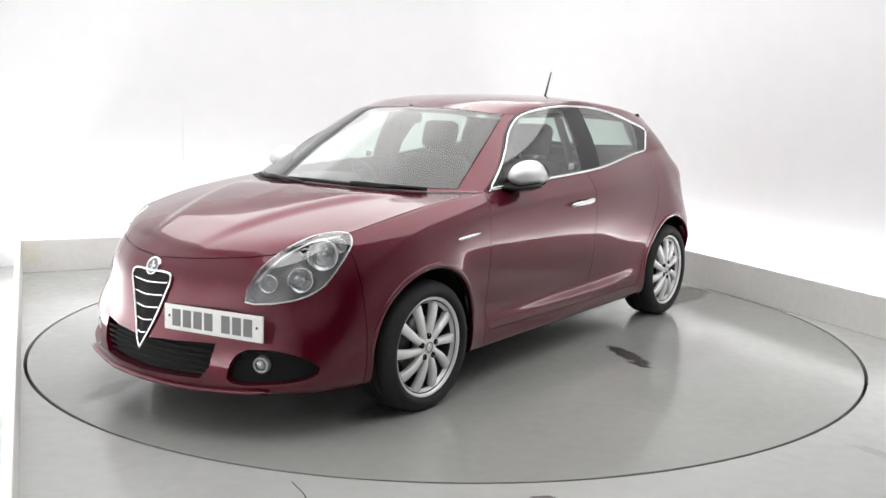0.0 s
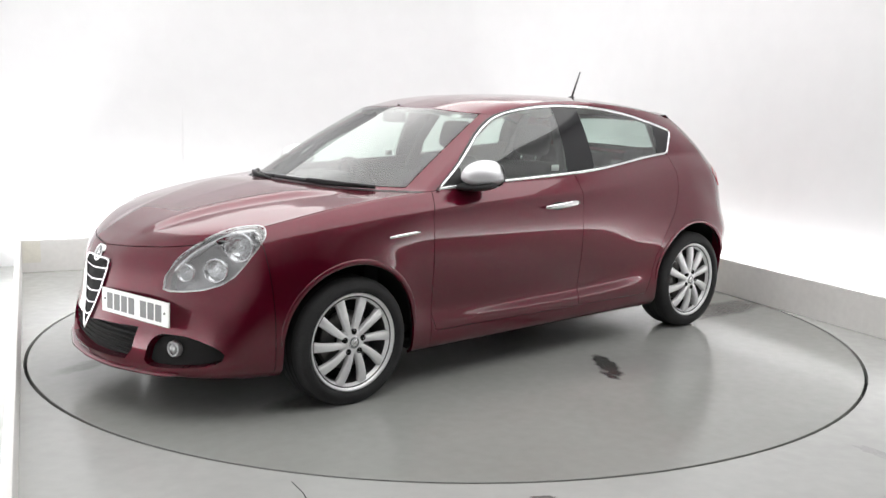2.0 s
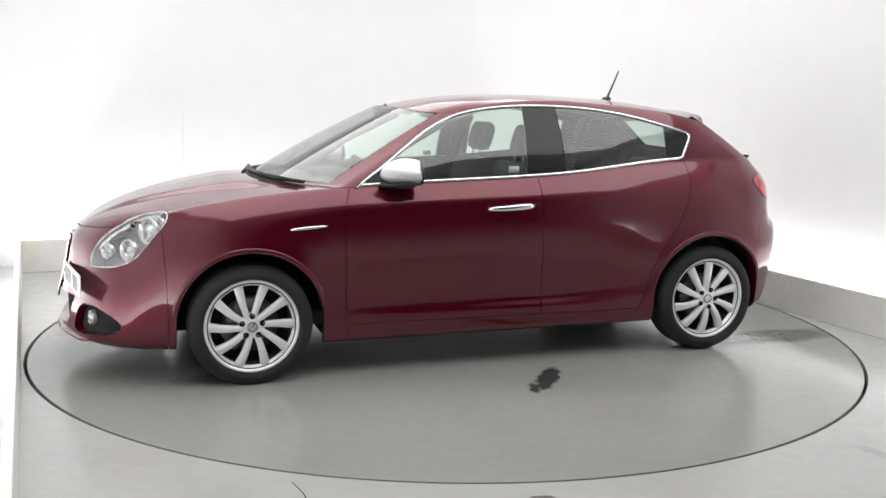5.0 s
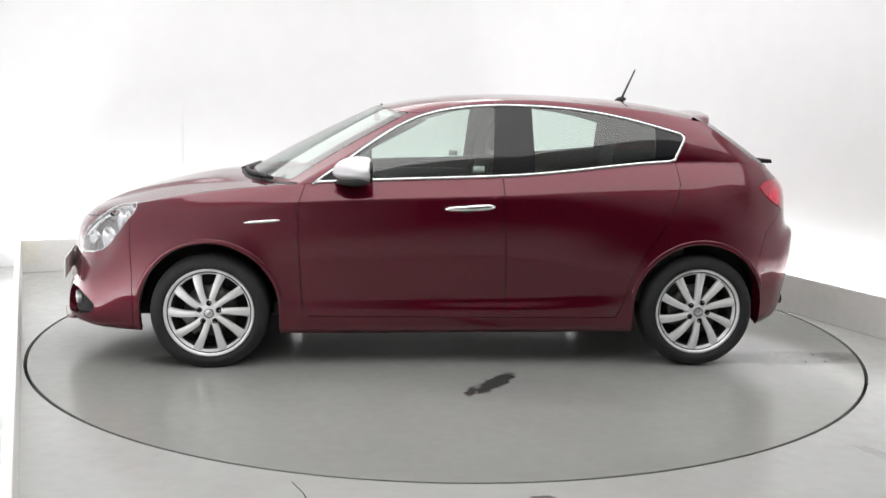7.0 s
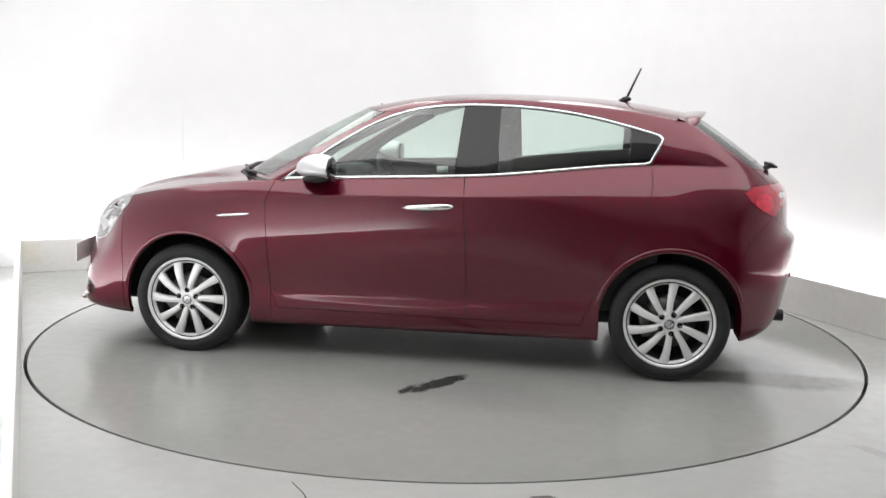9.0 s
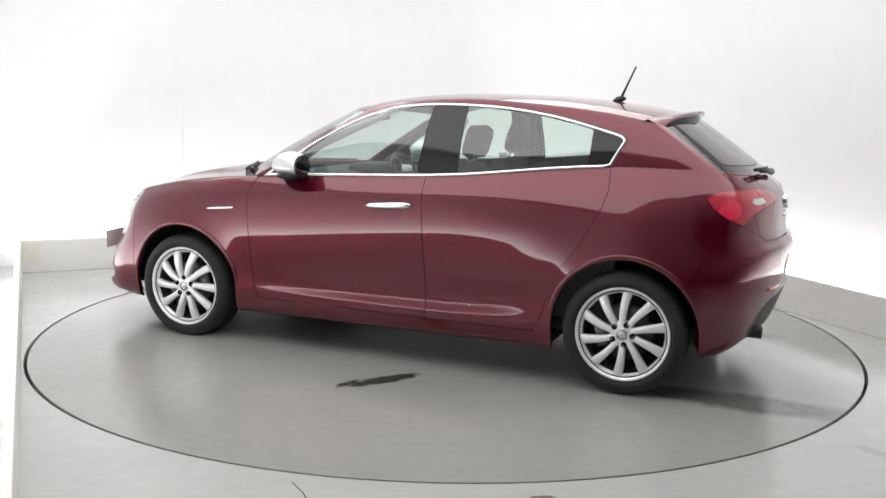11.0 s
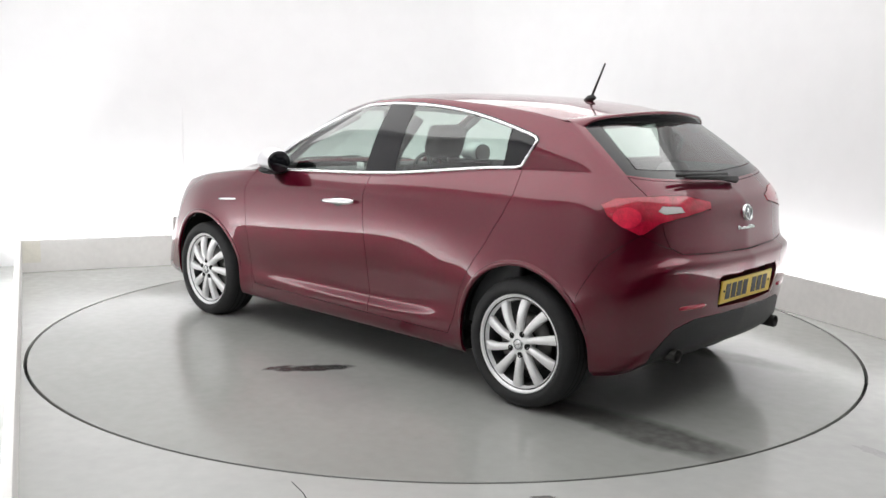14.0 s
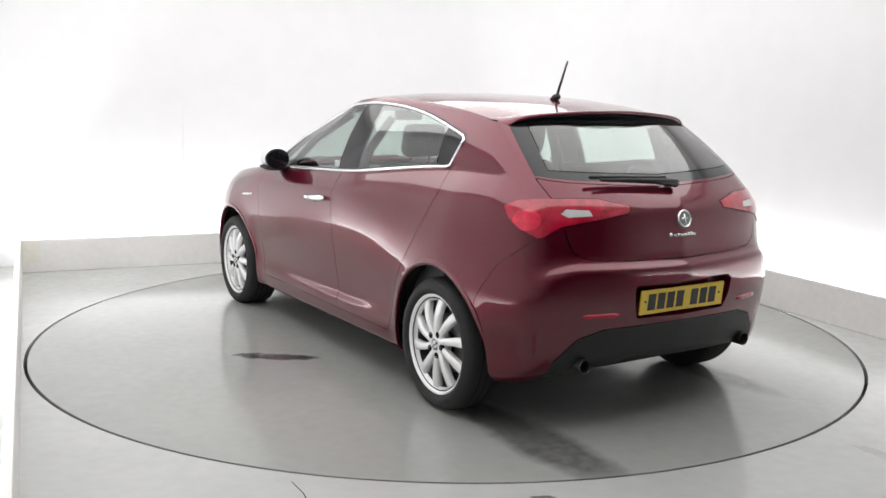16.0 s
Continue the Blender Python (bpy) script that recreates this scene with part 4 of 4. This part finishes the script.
# ------------------------------------------------------------------ the room
def box(name, lo, hi, mat, m=Matrix(), bevel=0.0):
    o = link(name, slab(bmesh.new(), lo, hi, Matrix(), bevel), mat, smooth=False)
    o.matrix_world = m
    return o


def structure(o, label=""):
    return tagged(o, label, kind="structure")


W0, W1, D1, TABLE_R = -5.14, 0.34, -11.0, 2.456
bm = bmesh.new()
n = 128
inner = [bm.verts.new((TABLE_R * math.cos(2 * math.pi * i / n), TABLE_R * math.sin(2 * math.pi * i / n), 0)) for i in range(n)]
pit = [bm.verts.new((v.co.x, v.co.y, -0.06)) for v in inner]
outer = []
inv = ROOM.inverted()
for i in range(n):
    d = Vector((math.cos(2 * math.pi * i / n), math.sin(2 * math.pi * i / n), 0))
    o, w = inv @ Vector((0, 0, 0)), inv.to_3x3() @ d
    reach = min(((W1 if w.x > 0 else W0) - o.x) / w.x if abs(w.x) > 1e-6 else 99, ((0.34 if w.y > 0 else D1) - o.y) / w.y if abs(w.y) > 1e-6 else 99)
    outer.append(bm.verts.new(d * reach))
for i in range(n):
    k = (i + 1) % n
    bm.faces.new((inner[i], outer[i], outer[k], inner[k]))
    bm.faces.new((pit[i], inner[i], inner[k], pit[k]))
structure(link("floor", bm, M_FLOOR, smooth=False), "grey painted concrete floor with faint stains")
bm = bmesh.new()
lathe(bm, [(.0005, -.055), (TABLE_R + .02, -.055)], 96)
structure(link("turntable_pit", bm, M_GAP), "dark pit below the turntable rim")

bm = bmesh.new()
lathe(bm, [(.0005, 0), (TABLE_R * .5, 0), (TABLE_R - .060, 0), (TABLE_R - .060, -.05)], 160)
turntable = tagged(link("turntable", bm, M_TABLE, smooth=False), "round grey painted turntable let into the floor", "turntable")
bm = bmesh.new()
lathe(bm, [(TABLE_R - .060, -.05), (TABLE_R - .060, 0), (TABLE_R - .020, 0), (TABLE_R - .0175, -.002), (TABLE_R - .017, -.05)], 160)
part("edge_ring", bm, M_TABLE, turntable, "painted edge ring", smooth=False)


def stain(mat, cx, cy, lx, ly, turn, col, amount, feather, wobble, grain):
    """A damp or dirty patch in a floor paint: an uneven ellipse with a soft rim, in the object's own metres."""
    nt = mat.node_tree
    b = nt.nodes["Principled BSDF"]
    tc, nz, off, add, mp, ln, mr, sp, mul, mix = (nt.nodes.new("ShaderNode" + k) for k in
        ("TexCoord", "TexNoise", "VectorMath", "VectorMath", "Mapping", "VectorMath", "MapRange", "TexNoise", "Math", "Mix"))
    even = nt.nodes.new("ShaderNodeMapRange")
    even.inputs["To Min"].default_value, even.inputs["To Max"].default_value = .36, .80
    nz.inputs["Scale"].default_value, nz.inputs["Detail"].default_value = grain, 4
    sp.inputs["Scale"].default_value, sp.inputs["Detail"].default_value = grain * 2.5, 4
    off.operation, add.operation, ln.operation, mul.operation = "MULTIPLY_ADD", "ADD", "LENGTH", "MULTIPLY"
    off.inputs[1].default_value = (wobble, wobble, 0)
    off.inputs[2].default_value = (-wobble / 2, -wobble / 2, 0)
    mp.vector_type = "TEXTURE"
    mp.inputs["Location"].default_value = (cx, cy, 0)
    mp.inputs["Rotation"].default_value = (0, 0, radians(turn))
    mp.inputs["Scale"].default_value = (lx, ly, 1)
    mr.inputs["From Min"].default_value, mr.inputs["From Max"].default_value = 1 + feather / 2, 1 - feather / 2
    mr.inputs["To Min"].default_value, mr.inputs["To Max"].default_value = 0, amount * 1.5
    nt.links.new(tc.outputs["Object"], nz.inputs["Vector"])
    nt.links.new(tc.outputs["Object"], sp.inputs["Vector"])
    nt.links.new(nz.outputs["Color"], off.inputs[0])
    nt.links.new(tc.outputs["Object"], add.inputs[0])
    nt.links.new(off.outputs[0], add.inputs[1])
    nt.links.new(add.outputs[0], mp.inputs["Vector"])
    nt.links.new(mp.outputs[0], ln.inputs[0])
    nt.links.new(ln.outputs["Value"], mr.inputs["Value"])
    nt.links.new(mr.outputs[0], mul.inputs[0])
    nt.links.new(sp.outputs["Fac"], even.inputs["Value"])
    nt.links.new(even.outputs[0], mul.inputs[1])
    mul.use_clamp = True
    mix.data_type = "RGBA"
    mix.inputs["B"].default_value = (*col, 1)
    nt.links.new(mul.outputs[0], mix.inputs["Factor"])
    nt.links.new(b.inputs["Base Color"].links[0].from_socket, mix.inputs["A"])
    nt.links.new(mix.outputs["Result"], b.inputs["Base Color"])


WET, TRACK, FILM = (.055, .055, .053), (.115, .115, .109), (.25, .245, .245)
stain(M_TABLE, -.38, 1.30, .50, .22, -18, FILM, .55, .9, .20, 3)
stain(M_TABLE, -1.92, .735, .42, .14, -1, TRACK, 1.0, .5, .10, 7)
stain(M_TABLE, -1.50, .735, .32, .10, 2, TRACK, 1.0, .6, .08, 9)
stain(M_TABLE, -1.62, -.70, .32, .09, 2, TRACK, .7, .7, .08, 9)
stain(M_TABLE, 1.42, .73, .24, .11, 6, TRACK, .9, .6, .10, 9)
stain(M_TABLE, 2.10, -.46, .18, .06, 20, TRACK, .6, .7, .08, 12)
stain(M_TABLE, -.155, 1.195, .20, .050, 56, WET, 1.5, .45, .07, 16)
stain(M_TABLE, -.02, 1.33, .075, .026, 74, WET, 1.2, .6, .05, 20)


structure(box("wall_north", (W0, .34, 0), (W1 + .14, .48, H), M_WALL, ROOM), "plain white painted wall")
structure(box("wall_east", (W1, D1, 0), (W1 + .14, .34, H), M_WALL, ROOM), "plain white painted wall")
structure(box("wall_west", (W0 - .14, D1, 0), (W0, .34, H), M_WALL, ROOM), "plain white painted wall")
# out of view: an added dark wall for the car's side to reflect
structure(box("wall_south", (W0, D1 - .14, 0), (W1, D1, H), M_DIM, ROOM), "unseen charcoal end wall, added to darken reflections")
bm = bmesh.new()
CR = 1.1
arc = [(W1 - CR + CR * math.cos(a), .34 - CR + CR * math.sin(a)) for a in np.linspace(0, math.pi / 2, 25)]
lower, upper = [bm.verts.new((x - .002, y - .002, 0)) for x, y in arc], [bm.verts.new((x - .002, y - .002, H)) for x, y in arc]
for i in range(24):
    bm.faces.new((lower[i], lower[i + 1], upper[i + 1], upper[i]))
cove = structure(link("wall_cove", bm, M_WALL), "white rounded wall corner")
cove.matrix_world = ROOM
structure(box("ceiling", (W0, D1, H), (W1, .34, H + .1), M_CEIL, ROOM), "white ceiling")
structure(box("kerb_north", (-4.80, -.01, 0), (.12, .025, .26), M_KERB, ROOM, .004), "low off-white painted kerb board")
structure(box("kerb_east", (.12, -8.4, 0), (.155, .025, .26), M_KERB, ROOM, .004), "low off-white painted kerb board")
structure(box("kerb_west", (-4.835, -6.4, 0), (-4.80, .035, .26), M_KERB, ROOM, .004), "low off-white painted kerb board")
structure(box("wall_joint", (-3.478, .335, .77), (-3.470, .341, 1.31), M_WALL, ROOM), "thin upright joint in the wall")


def scuff(name, cx, cy, lx, ly, turn, mat, seed, label):
    """A thin irregular mark on the floor."""
    bm = bmesh.new()
    rnd = random.Random(seed)
    c = bm.verts.new((0, 0, .0012))
    ring = []
    for i in range(48):
        a = 2 * math.pi * i / 48
        r = .7 + .3 * noise.noise(Vector((math.cos(a) * 1.4 + seed, math.sin(a) * 1.4, .7))) + .12 * rnd.uniform(-1, 1)
        ring.append(bm.verts.new((r * lx * math.cos(a), r * ly * math.sin(a), .0012)))
    for a, b in zip(ring, ring[1:] + ring[:1]):
        bm.faces.new((c, a, b))
    o = structure(link(name, bm, mat, smooth=False), label)
    o.matrix_world = pose(cx, cy, 0, 0, 0, turn)


for x, y, lx, ly, a, s in ((1.82, -2.06, .20, .045, -55, 2), (1.97, -2.10, .22, .05, -52, 5), (2.12, -1.93, .22, .05, -50, 9), (2.25, -1.75, .20, .04, -46, 4)):
    scuff("floor_scuff", x, y, lx, ly, a, M_SCUFF, s, "pale wet scuff on the floor paint")
scuff("floor_scuff", .37, -2.56, .07, .02, 5, M_STREAK, 6, "dark smudge on the floor")
bm = bmesh.new()
tube(bm, [(-.565, -2.47, 0), (-.535, -2.52, 0), (-.51, -2.56, 0), (-.47, -2.66, 0)], .0022, n=4)
structure(link("floor_crack", bm, M_GAP), "thin dark crack in the floor")
structure(box("kerb_stain", (-4.795, -.012, .08), (-4.66, -.009, .255), M_YELLOW, ROOM, .0008), "yellowed patch on the kerb")


# ------------------------------------------------------------------ the turning table
def motions():
    turns = [(0, 233.15), (0.12, 233.0), (0.5, 230.6), (1, 227.25), (2.5, 216.78), (4, 206.21), (6.5, 188.43), (7.5, 181.41), (9, 171.09), (11.5, 154.1), (13, 143.82), (14.5, 133.46), (16, 122.85)]
    walk(turntable, [(t, pose(0, 0, 0, 0, 0, a)) for t, a in turns])
    walk(car, [(t, pose(0, 0, 0, 0, 0, a) @ pose(0.009, 0.031, -0.006, 0, 0.22, 0)) for t, a in turns])


motions()
